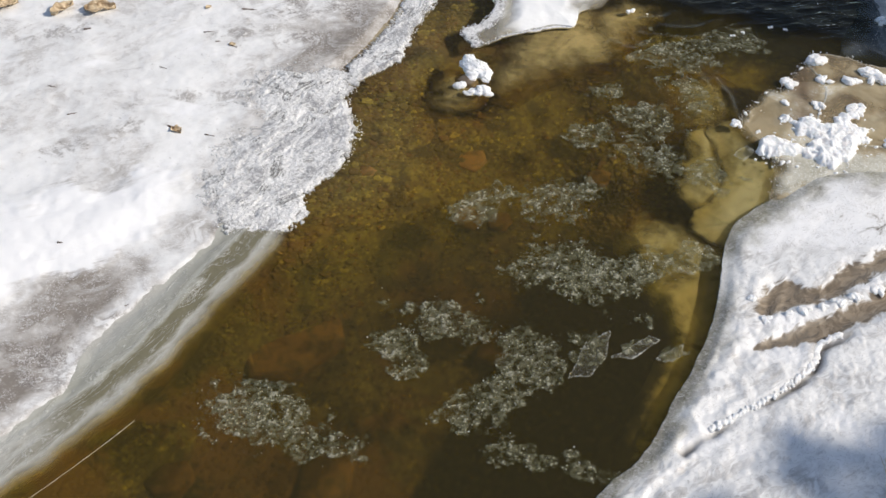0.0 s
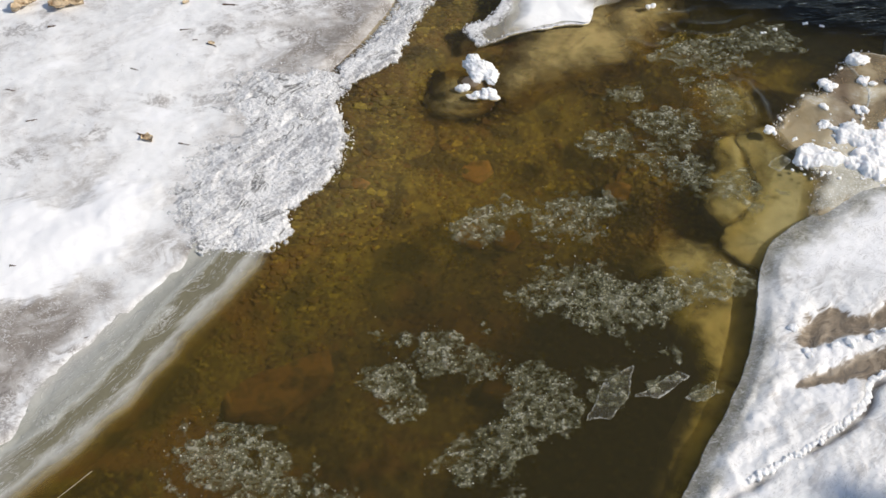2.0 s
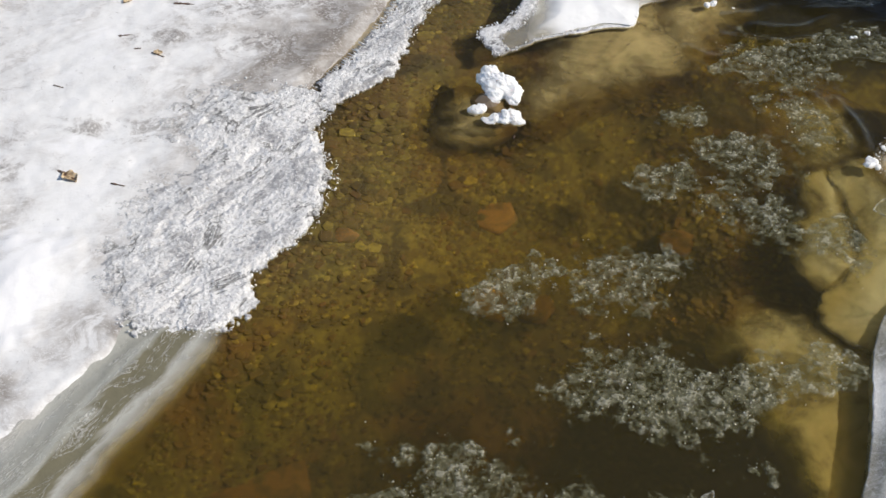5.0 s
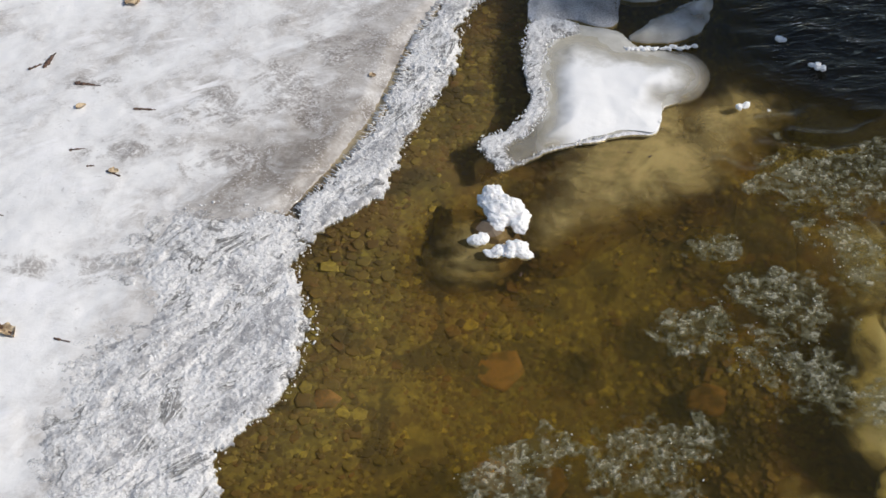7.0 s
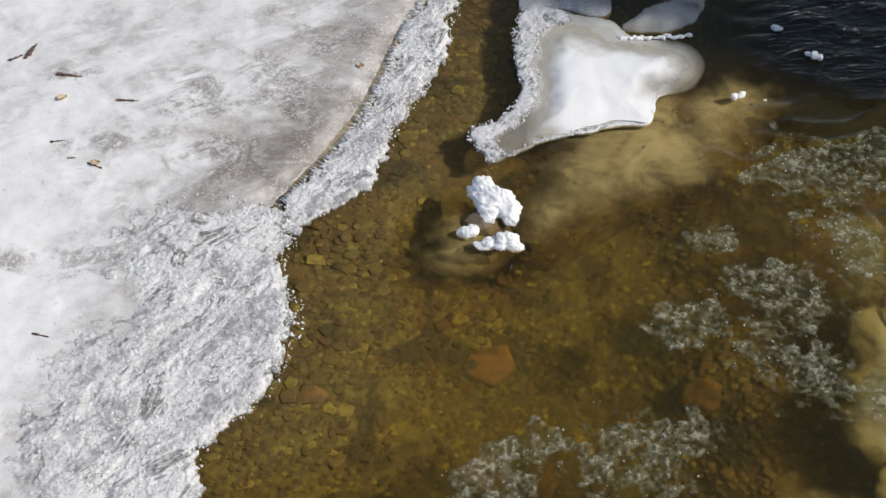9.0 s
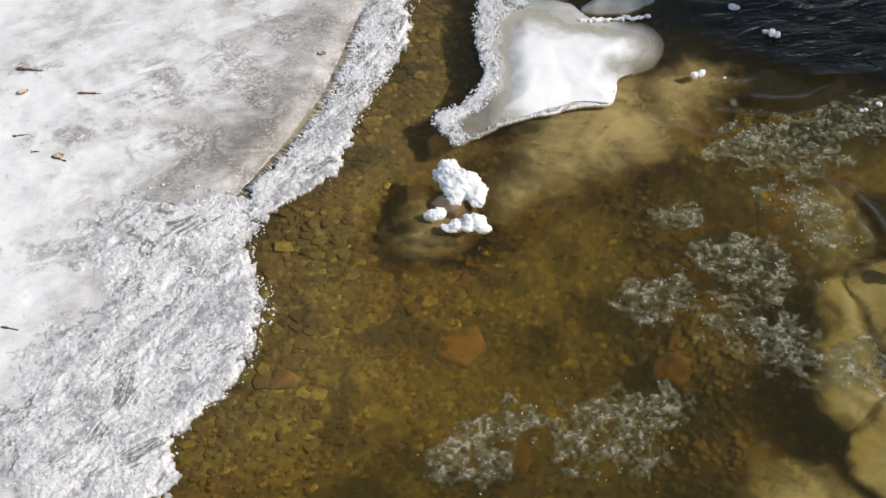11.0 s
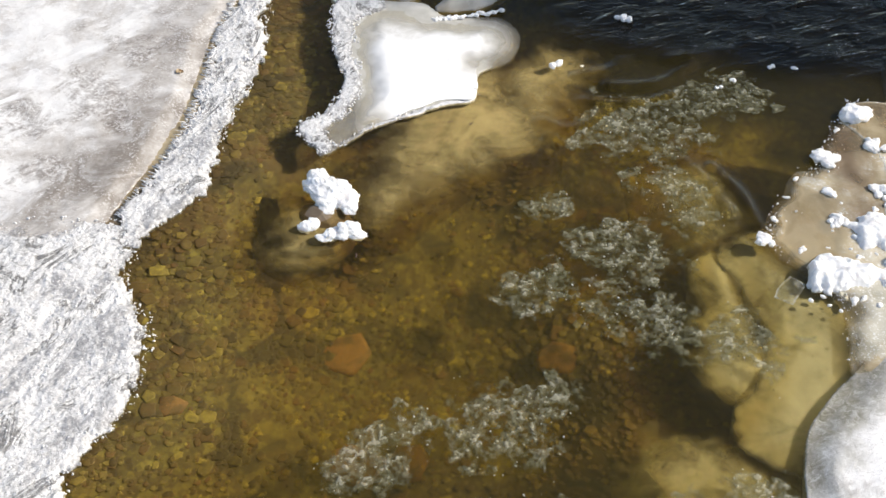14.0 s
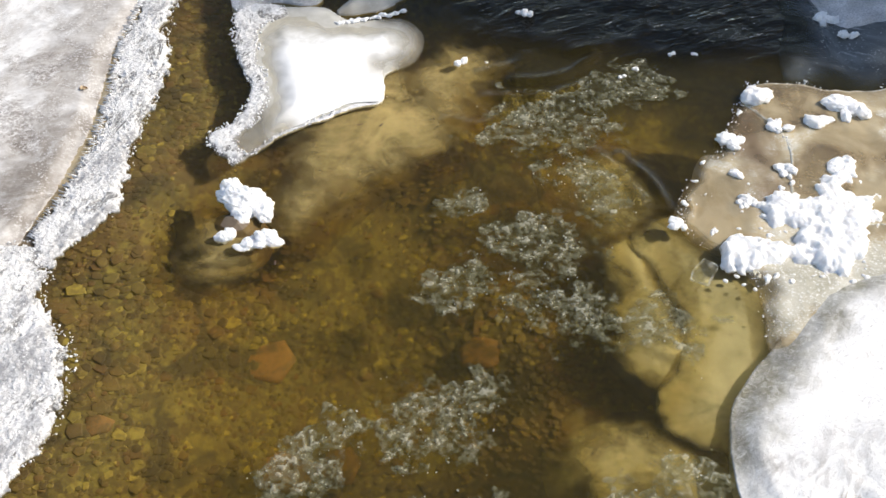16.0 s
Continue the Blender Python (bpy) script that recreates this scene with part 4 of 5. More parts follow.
murky_edge = rounded([(0.74, 2.96), (0.82, 3.10), (0.875, 3.125), (0.95, 3.24), (1.00, 3.27), (1.08, 3.25), (1.15, 3.22), (1.35, 3.2), (1.9, 3.1), (1.9, 2.6), (1.0, 2.65), (0.80, 2.66), (0.79, 2.72), (0.815, 2.80), (0.795, 2.87)])
margin = tagged(new("frozen_margin"), "thin brownish clear ice frozen to the margin", "ice")
milk = lambda x, y, d: np.clip(step(0.10, 0.02, np.abs(y - 2.79 - 0.1 * (x - 0.9))) * step(0.75, 0.82, x) + 0.62 * step(-0.25, 0.45, fbm(x, y, 0.1, 4, 72)) + 0.5 * step(1.1, 1.3, x), 0, 1)
linked("ice_skin", slab("ice_skin", murky_edge, 0.004, lambda X, Y: 0.010 * fbm(X, Y, 0.05, 4, 70), lambda x, y, d: 0.003 + 0.004 * step(0, 0.02, d) + 0.004 * fbm(x, y, 0.06, 4, 71), lambda x, y, d: -0.004 + zero(x), {"snow": lambda x, y, d: np.clip(milk(x, y, d) + 0.5 * step(0.05, 0.02, d) * step(-0.3, 0.3, fbm(x, y, 0.05, 3, 75)), 0, 1), "pool": lambda x, y, d: np.exp(-(((x - 0.925 - 0.10 * (y - 3.1)) / 0.034) ** 2)) * step(2.93, 2.99, y) * step(3.25, 3.18, y), "thin": lambda x, y, d: 0.92 * step(0.05, 0.0, d + 0.02 * fbm(x, y, 0.05, 3, 74))}, box=(0.6, 2.5, 1.6, 3.5)), M_MURKY, margin)
pane_edge = rounded([(0.955, 3.24), (1.00, 3.27), (1.08, 3.25), (1.15, 3.22), (1.35, 3.2), (1.6, 3.1), (1.6, 2.86), (1.0, 2.90), (0.945, 2.98), (0.975, 3.06), (0.985, 3.13)])
linked("upper_pane", slab("upper_pane", pane_edge, 0.004, lambda X, Y: 0.003 * fbm(X, Y, 0.03, 3, 73), lambda x, y, d: 0.0072 + 0.0016 * step(0, 0.008, d) + 0.004 * fbm(x, y, 0.06, 4, 71), lambda x, y, d: 0.001 + zero(x), {"snow": lambda x, y, d: np.clip(milk(x, y, d) + 0.8 * step(0.006, 0.001, d), 0, 1)}), M_MURKY, margin, "upper ice pane with pale edge")

# ---- sunken ice ----


def sunken(curve, z, seed, grow, soft, full, label):
    def edge(X, Y):
        return 0.026 + grow + 0.022 * fbm(X, Y, 0.08, 4, seed)

    mesh = slab("sunken_ice", rounded(curve), 0.006, edge, lambda x, y, d: z - 0.006 * step(0.06, 0.0, d) + 0.005 * fbm(x, y, 0.10, 4, seed + 1), lambda x, y, d: z - 0.035 + zero(x), {"thin": lambda x, y, d: 1 - full * step(-0.004, soft + 0.012, d + 0.016 * fbm(x, y, 0.06, 4, seed + 2))})
    return tagged(linked("sunken_ice", mesh, M_SANDY if seed > 91 else M_SUNK), label, "sunken ice")


for row in SUNKEN:
    sunken(*row)

# ---- unseen trees, added on the bank to shade the far reach and lower right ----


def shade_conifer(x, y, height, radius, seed, sprays, blunt=1.0, low=0.02):
    """A tapered trunk and a crown of many small sprays; blunt: 1 a cone, more a broad flat-topped crown."""
    rnd = random.Random(seed)
    tree = tagged(new("shade_conifer"), "unseen dense dark-green conifer added on the bank to cast shade", "tree", "trees on the bank")
    tree.location = (x, y, float(bed_height(np.array([x]), np.array([y]))[0]))
    bm = bmesh.new()
    bmesh.ops.create_cone(bm, cap_ends=True, segments=10, radius1=height * 0.025, radius2=0.01, depth=height)
    bmesh.ops.translate(bm, verts=bm.verts, vec=(0, 0, height / 2))
    me = bpy.data.meshes.new("trunk")
    bm.to_mesh(me)
    bm.free()
    linked("trunk", me, M_BARK, tree)
    v, f = [], []
    for _ in range(sprays):
        h = height * (low + (0.98 - low) * (1 - math.sqrt(rnd.random()) if blunt == 1.0 else rnd.random()))
        r = radius * (1 - (h / height) ** blunt) * math.sqrt(rnd.uniform(0.1, 1.0)) * rnd.uniform(0.93, 1.05)
        a = rnd.uniform(0, 2 * math.pi)
        s = rnd.uniform(0.08, 0.17)
        c = Vector((r * math.cos(a), r * math.sin(a), h))
        ow = Vector((math.cos(a), math.sin(a), rnd.uniform(-0.6, 0.2))).normalized() * s
        sd = ow.cross(Vector((rnd.uniform(-0.3, 0.3), rnd.uniform(-0.3, 0.3), 1))).normalized() * s * 0.55
        k = len(v)
        v += [c - ow, c + sd, c + ow, c - sd]
        f.append((k, k + 1, k + 2, k + 3))
    linked("crown", solid("crown", [tuple(p) for p in v], f, False), M_NEEDLE, tree)
    return tree


# both stand out of view; height and crown are fitted to their shadow edges
shade_conifer(8.0, 4.60, 9.0, 3.4, 3, 46000)
shade_conifer(6.9, 0.35, 4.43, 1.7, 5, 6000, 22.0, 0.42)

# ---- small builders ----


def hull(rnd, sx, sy, sz, n=13):
    """An angular pebble."""
    bm = bmesh.new()
    for _ in range(n):
        p = Vector((rnd.gauss(0, 1), rnd.gauss(0, 1), rnd.gauss(0, 1))).normalized()
        bm.verts.new((p.x * sx, p.y * sy, p.z * sz))
    res = bmesh.ops.convex_hull(bm, input=bm.verts)
    bmesh.ops.delete(bm, geom=[g for g in res["geom_interior"] if isinstance(g, bmesh.types.BMVert)], context="VERTS")
    bmesh.ops.recalc_face_normals(bm, faces=bm.faces)
    return bm


def hull_arrays(rnd, sx, sy, sz, n=13):
    bm = hull(rnd, sx, sy, sz, n)
    bm.verts.index_update()
    v = np.array([tuple(p.co) for p in bm.verts])
    f = np.array([[q.index for q in face.verts] for face in bm.faces if len(face.verts) == 3])
    bm.free()
    return v, f


def scattered(kinds, places, rnd):
    """Many small solids in one pair of arrays; places: x, y, z, size, tilt."""
    vs, fs, n = [], [], 0
    for x, y, z, s, tilt in places:
        v, f = kinds[rnd.randrange(len(kinds))]
        m = np.array(Euler((rnd.uniform(-tilt, tilt), rnd.uniform(-tilt, tilt), rnd.uniform(0, 6.28))).to_matrix())
        vs.append(v @ m.T * s + (x, y, z))
        fs.append(f + n)
        n += len(v)
    return np.concatenate(vs), np.concatenate(fs)


def lumps(name, balls, seed, material, parent=None, rough=0.25, fine=3):
    """Clotted snow: overlapping uneven balls (x, y, z, r, flat) in one mesh."""
    noise.seed_set(seed)
    bm = bmesh.new()
    rnd = random.Random(seed)
    for x, y, z, r, flat in balls:
        turn = Euler((rnd.uniform(-0.5, 0.5), rnd.uniform(-0.5, 0.5), rnd.uniform(0, 6.28))).to_matrix()
        long, thin = rnd.uniform(1.0, 1.35), rnd.uniform(0.65, 0.95)
        made = bmesh.ops.create_icosphere(bm, subdivisions=fine, radius=1)["verts"]
        for p in made:
            d = p.co.normalized()
            k = 1 + rough * noise.fractal(d * 1.6 + Vector((x, y, z)) * 40, 0.8, 2.0, 4) + 0.16 * noise.noise(d * 4.5 + Vector((y, x, z)) * 90) + 0.07 * noise.noise(d * 12 + Vector((z, x, y)) * 70)
            d = turn @ Vector((d.x * long, d.y * thin, d.z))
            p.co = Vector((x + d.x * r * k, y + d.y * r * k, z + d.z * r * flat * k))
    me = bpy.data.meshes.new(name)
    bm.to_mesh(me)
    bm.free()
    ob = linked(name, me, material, parent)
    fuse = ob.modifiers.new("fuse", "REMESH")
    fuse.mode, fuse.voxel_size, fuse.use_smooth_shade = "VOXEL", max(0.0011, min(b[3] for b in balls) * 0.10), True
    return ob


def flake(rnd, sx, sy, h, n=7):
    """A flat angular stone: an uneven polygon with chipped edges."""
    a0 = rnd.uniform(0, 6.28)
    ring = [(math.cos(a0 + 6.283 * i / n) * rnd.uniform(0.6, 1.2), math.sin(a0 + 6.283 * i / n) * rnd.uniform(0.6, 1.2)) for i in range(n)]
    tip = [rnd.uniform(-0.25, 0.25) * h for _ in range(n)]
    v = [(x * sx, y * sy, -h) for x, y in ring] + [(x * sx, y * sy, 0.35 * h) for x, y in ring] + [(x * sx * 0.82, y * sy * 0.82, h + t) for (x, y), t in zip(ring, tip)]
    f = []
    for i in range(n):
        j = (i + 1) % n
        for a in (0, n):
            f += [(a + i, a + j, a + n + j), (a + i, a + n + j, a + n + i)]
    f += [(2 * n, 2 * n + i, 2 * n + i + 1) for i in range(1, n - 1)]
    return np.array(v), np.array(f)


# ---- stones under water: large ones ----
def slab_stone(x, y, sx, sy, h, turn, seed, material, label):
    rnd = random.Random(seed)
    v, f = flake(rnd, sx, sy, h, 9 if sx > 0.1 else 6)
    me = solid("stone", v, f, False)
    ob = linked("stone", me, material)
    ob.matrix_world = pose(x, y, float(bed_height(np.array([x]), np.array([y]))[0]) + h * 0.3, 0, 0, turn)
    return tagged(ob, label, "stone")


RED = "flat reddish-brown stone lying on the river bed"
for x, y, sx, sy, h, turn, seed in [(0.062, 2.89, 0.056, 0.042, 0.005, 8, 1), (0.40, 2.85, 0.055, 0.035, 0.005, -10, 2), (0.05, 2.69, 0.07, 0.045, 0.006, -20, 3), (0.14, 2.70, 0.05, 0.035, 0.006, 30, 4), (-0.34, 2.30, 0.15, 0.10, 0.012, 20, 5), (-0.23, 2.02, 0.07, 0.12, 0.025, -8, 6), (-0.19, 2.77, 0.03, 0.026, 0.003, 15, 7), (-0.56, 1.93, 0.07, 0.05, 0.02, 40, 8), (0.14, 2.42, 0.06, 0.05, 0.015, 70, 10)]:
    slab_stone(x, y, sx, sy, h, turn, seed, M_RED, RED)

# ---- the rock with its snow caps ----
rock = linked("rock", (lambda bm: (bmesh.ops.subdivide_edges(bm, edges=list(bm.edges), cuts=2, use_grid_fill=True, smooth=0.6), (me := bpy.data.meshes.new("rock")), bm.to_mesh(me), bm.free(), me)[-1])(hull(random.Random(12), 0.060, 0.052, 0.070, 26)), M_ROCK)
rock.location = (0.050, 3.108, -0.063)
tagged(rock, "tan half-sunk rock breaking the water surface", "rock")
CAP = "melting snow clump sitting on the wet rock"
for k, balls in enumerate([
    [(0.058, 3.160, 0.006, 0.026, 0.65), (0.082, 3.146, 0.007, 0.024, 0.7), (0.066, 3.126, 0.004, 0.019, 0.6), (0.098, 3.128, 0.003, 0.020, 0.6), (0.042, 3.168, 0.001, 0.014, 0.6), (0.074, 3.152, 0.012, 0.020, 0.7), (0.097, 3.116, 0.0, 0.015, 0.6), (0.062, 3.110, 0.001, 0.011, 0.6)],
    [(0.030, 3.076, 0.001, 0.013, 0.7), (0.040, 3.082, 0.002, 0.011, 0.7)],
    [(0.066, 3.055, 0.000, 0.014, 0.7), (0.094, 3.060, 0.003, 0.019, 0.8), (0.052, 3.050, -0.001, 0.010, 0.5), (0.106, 3.050, 0.0, 0.013, 0.5), (0.080, 3.050, 0.002, 0.012, 0.5)],
]):
    tagged(lumps("snow_clump", balls, 5 + k, M_SNOW, rough=0.3, fine=4), CAP, "snow", "snow clumps on the rock")

# ---- snow on the frozen margin ----
ridge_edge = rounded([(0.792, 2.915), (0.778, 2.85), (0.82, 2.825), (0.907, 2.828), (0.957, 2.80), (1.018, 2.84), (1.071, 2.926), (1.055, 2.975), (1.048, 3.02), (1.015, 3.015), (0.965, 2.98), (0.95, 3.03), (0.905, 3.015), (0.877, 2.955), (0.907, 2.91), (0.873, 2.897), (0.836, 2.92)])


def ridge_top(x, y, d):
    """Sun-cupped snow: blunt peaks with hollows between them."""
    cups = 0.0
    for size, amp, seed in ((0.045, 0.55, 141), (0.021, 0.35, 143), (0.0095, 0.18, 145)):
        cups = cups + amp * (1 - 1.5 * np.sqrt(fbm(x, y, size, 2, seed) ** 2 + 0.03))
    return 0.004 + 0.006 * step(0, 0.014, d) + 0.017 * np.maximum(cups, 0) * step(0, 0.03, d)


ridge = tagged(new("snow_ridge"), "lumpy white snow ridge on the frozen margin", "snow")
linked("ridge_body", slab("ridge_body", ridge_edge, 0.0022, lambda X, Y: 0.030 * fbm(X, Y, 0.045, 4, 140) + 0.014 * fbm(X, Y, 0.014, 3, 142), ridge_top, lambda x, y, d: 0.0 + zero(x)), M_SNOW, ridge)
crumbs_at = random.Random(523)
balls = []
while len(balls) < 70:
    x, y = crumbs_at.uniform(0.76, 1.09), crumbs_at.uniform(2.77, 3.05)
    if -0.030 < depth_in(ridge_edge, np.array([x]), np.array([y]))[0] < 0.004:
        balls.append((x, y, 0.006, crumbs_at.choice((0.003, 0.004, 0.006)), 0.7))
tagged(lumps("snow_crumb", balls, 524, M_SNOW, ridge, 0.35, 2), kind="stuff")
# the tiniest lumps are white stand-ins for glints along the ice edge
for k, (x, y, r) in enumerate([(0.985, 3.235, 0.026), (0.895, 3.125, 0.019), (0.99, 3.15, 0.018), (1.06, 3.145, 0.020), (1.13, 3.17, 0.028), (0.735, 2.955, 0.014), (1.05, 3.025, 0.022), (0.955, 3.045, 0.015), (0.86, 2.985, 0.012), (0.765, 3.0, 0.006), (0.80, 3.05, 0.004), (0.83, 3.09, 0.005), (0.79, 2.93, 0.006), (0.935, 3.20, 0.006), (0.875, 3.05, 0.011), (1.16, 2.98, 0.020), (1.11, 2.90, 0.016), (1.20, 3.06, 0.018)]):
    rnd = random.Random(60 + k)
    balls = [(x + rnd.uniform(-r, r) * 0.8, y + rnd.uniform(-r, r) * 0.7, 0.007 + rnd.uniform(0, r * 0.25), r * rnd.uniform(0.35, 0.8), 0.62) for _ in range(6)]
    tagged(lumps("snow_lump", balls, 80 + k, M_SNOW, rough=0.35), "small wet snow lump on thin brown ice, the tiniest standing in for glints", "snow", "snow lumps on the margin")

# ---- far ice in the shade, floating scraps, and glints as white scraps ----
for k, (curve, label) in enumerate([
    ([(0.13, 3.665), (0.13, 3.80), (0.14, 4.0), (0.32, 4.0), (0.30, 3.80), (0.285, 3.665), (0.20, 3.68)], "frosted ice plate in blue shade"),
    ([(0.31, 3.635), (0.41, 3.735), (0.48, 3.77), (0.45, 3.67), (0.41, 3.63), (0.35, 3.615)], "smooth grey ice plate in blue shade"),
    ([(0.29, 3.755), (0.30, 3.80), (0.42, 3.86), (0.44, 3.80), (0.38, 3.755)], "smooth grey ice plate in blue shade"),
    ([(1.19, 3.55), (1.21, 3.42), (1.25, 3.40), (1.40, 3.42), (1.7, 3.5), (1.7, 3.8), (1.2, 3.9)], "snowy ice sheet in deep shade"),
]):
    ob = linked("ice_plate", slab("ice_plate", rounded(curve), 0.005, lambda X, Y: 0.006 * fbm(X, Y, 0.03, 3, 150 + k), lambda x, y, d: 0.003 + 0.008 * step(0, 0.02, d) + 0.003 * fbm(x, y, 0.03, 3, 155 + k), lambda x, y, d: -0.015 + zero(x), {"snow": lambda x, y, d: 0.55 * step(0.0, 0.03, d), "frost": lambda x, y, d: (0.8 if k in (0, 3) else 0.25) + zero(x), "thin": lambda x, y, d: np.clip(0.40 + 0.5 * fbm(x, y, 0.07, 3, 157 + k), 0, 0.8)}), M_FLOE)
    tagged(ob, label, "ice plate", "ice plates in the shade")
tagged(linked("grey_ice", slab("grey_ice", rounded([(1.06, 3.27), (1.07, 3.34), (1.14, 3.50), (1.18, 3.75), (1.9, 3.75), (1.9, 3.25), (1.30, 3.22), (1.15, 3.235)]), 0.008, lambda X, Y: 0.006 * fbm(X, Y, 0.05, 3, 160), lambda x, y, d: 0.003 + 0.002 * fbm(x, y, 0.03, 3, 161), lambda x, y, d: -0.01 + zero(x), {"thin": lambda x, y, d: 0.95 * step(0.10, 0.0, d + 0.04 * fbm(x, y, 0.06, 3, 162))}), M_DARK), "thin dark ice skin frozen in the shade", "ice")
# the last few tiny scraps are white stand-ins for sun glints on the ripples
for k, (x, y, r) in enumerate([(0.50, 3.44, 0.010), (0.59, 3.64, 0.009), (0.65, 3.56, 0.011), (1.20, 3.43, 0.016), (1.22, 3.38, 0.014), (0.545, 3.43, 0.003), (0.77, 3.34, 0.006), (0.88, 3.39, 0.005), (0.92, 3.38, 0.005), (0.80, 3.36, 0.006)]):
    rnd = random.Random(160 + k)
    balls = [(x + rnd.uniform(-r, r), y + rnd.uniform(-r, r) * 0.6, rnd.uniform(0, r * 0.5) + 0.001, r * rnd.uniform(0.45, 0.8), 0.8) for _ in range(4)]
    tagged(lumps("snow_scrap", balls, 180 + k, M_SNOW, rough=0.35), "small scrap of wet snow on the water, the tiniest standing in for glints", "snow", "snow scraps on the water")

# ---- ragged crystals along the crack in the right-hand ice ----
rnd = random.Random(31)
crack_line = rounded([(0.88, 2.235), (0.83, 2.205), (0.81, 2.155), (0.77, 2.105), (0.67, 2.025), (0.57, 1.955)], 12, False)
balls = []
for p in crack_line:
    z = float(lobe_top(np.array([p[0]]), np.array([p[1]]), np.maximum(depth_in(lobe_edge, np.array([p[0]]), np.array([p[1]])), 0))[0])
    for _ in range(4):
        balls.append((p[0] + rnd.uniform(-0.006, 0.006), p[1] + rnd.uniform(-0.005, 0.005), z, rnd.uniform(0.003, 0.0065), 0.9))
lumps("crack_crystal", balls, 32, M_SNOW, lobe, 0.5, 2)
balls = []
for x, y, r in [(0.72, 2.27, 0.010), (0.77, 2.29, 0.012), (0.81, 2.305, 0.012), (0.85, 2.315, 0.011), (0.89, 2.325, 0.012), (0.93, 2.345, 0.011), (0.70, 2.33, 0.010), (0.98, 2.37, 0.012)]:
    z = float(lobe_top(np.array([x]), np.array([y]), np.maximum(depth_in(lobe_edge, np.array([x]), np.array([y])), 0))[0])
    balls += [(x + rnd.uniform(-r, r), y + rnd.uniform(-r, r) * 0.7, z, r * rnd.uniform(0.5, 0.9), 0.7) for _ in range(5)]
tagged(lumps("snow_crust", balls, 33, M_SNOW, lobe, 0.4), kind="stuff")

# ---- slush rafts afloat ----
GRAINS = [hull_arrays(random.Random(200 + k), 1.0, random.Random(k).uniform(0.6, 1.0), random.Random(k + 9).uniform(0.45, 0.9), 9) for k in range(10)]


def raft(x, y, rx, ry, turn, seed, share=0.80):
    """A patch of half-melted slush: a bubbly crust, loose ice grains, a ragged outline with holes."""
    rnd = random.Random(seed)
    c, s = math.cos(radians(turn)), math.sin(radians(turn))

    def cover(X, Y):
        u, w = ((X - x) * c + (Y - y) * s) / rx, (-(X - x) * s + (Y - y) * c) / ry
        return share - np.hypot(u, w) + 0.75 * fbm(X, Y, 0.075, 4, seed) + 0.45 * fbm(X, Y, 0.022, 3, seed + 1)

    r = max(rx, ry) * 1.9
    g = np.arange(-r, r, 0.0018)
    X, Y = np.meshgrid(x + g, y + g, indexing="ij")
    C = cover(X, Y)
    idx = np.arange(X.size).reshape(X.shape)
    quads = np.stack([idx[:-1, :-1], idx[1:, :-1], idx[1:, 1:], idx[:-1, 1:]], -1)[(C > -0.10)[:-1, :-1]]
    used = np.unique(quads)
    back = np.full(X.size, -1)
    back[used] = np.arange(len(used))
    x2, y2, c2 = X.ravel()[used], Y.ravel()[used], C.ravel()[used]
    clots = 0.55 * fbm(x2, y2, 0.0058, 2, seed + 2, 0.7) + 0.45 * fbm(x2, y2, 0.016, 3, seed + 3)
    z2 = 0.0014 + (0.0010 + 0.0048 * np.maximum(clots + 0.1, 0)) * step(-0.1, 0.25, c2)
    thing = tagged(new("slush_raft"), "glassy grey raft of loose ice grains afloat", "slush ice", "slush rafts")
    linked("slush_film", solid("slush_film", np.stack([x2, y2, z2], -1), back[quads], False, {"cover": step(-0.10, 0.22, c2), "clot": np.clip(0.5 + 1.1 * clots, 0, 1)}), M_FILM, thing)
    n = int(rx * ry * 3.14 / (0.0048**2) * 0.60)
    px, py = np.array([rnd.uniform(-1.3, 1.3) for _ in range(n)]), np.array([rnd.uniform(-1.3, 1.3) for _ in range(n)])
    gx, gy = x + px * rx * c - py * ry * s, y + px * rx * s + py * ry * c
    keep = cover(gx, gy) + 0.5 * fbm(gx, gy, 0.03, 3, seed + 5) > 0.16 * np.array([rnd.uniform(-1, 1) for _ in range(n)])
    places = [(a, b, rnd.uniform(0.002, 0.004), 0.0017 * rnd.choice((0.3, 0.4, 0.5, 0.7, 0.9, 1.4)), 1.2) for a, b in zip(gx[keep], gy[keep])]
    v, f = scattered(GRAINS, places, rnd)
    tagged(linked("ice_grain", solid("ice_grain", v, f, False), M_SLUSH, thing), kind="stuff")
    return thing


RAFTS = [
    (0.33, 2.17, 0.035, 0.045, 20), (0.43, 2.19, 0.045, 0.022, 30), (0.51, 2.17, 0.035, 0.02, 20), (0.09, 2.61, 0.10, 0.055, 48), (0.27, 2.66, 0.085, 0.07, -20),
    (0.27, 2.42, 0.10, 0.08, -10), (0.38, 2.39, 0.11, 0.08, -15), (0.53, 2.45, 0.085, 0.055, 20), (0.03, 2.24, 0.11, 0.055, -12),
    (0.19, 2.17, 0.06, 0.11, 25), (-0.08, 2.15, 0.045, 0.06, 15), (0.10, 2.01, 0.085, 0.07, 30), (-0.40, 1.98, 0.07, 0.07, 0),
    (-0.31, 1.92, 0.14, 0.075, -10), (0.20, 1.87, 0.12, 0.035, -14), (0.51, 2.96, 0.11, 0.07, 5), (0.37, 2.91, 0.045, 0.07, -35),
    (0.57, 2.79, 0.11, 0.065, -20), (0.62, 3.24, 0.10, 0.07, -20), (0.42, 3.08, 0.045, 0.028, 20),
    (0.65, 3.07, 0.075, 0.055, -35), (0.76, 3.31, 0.10, 0.05, -8), (0.56, 3.29, 0.045, 0.03, 10),
]
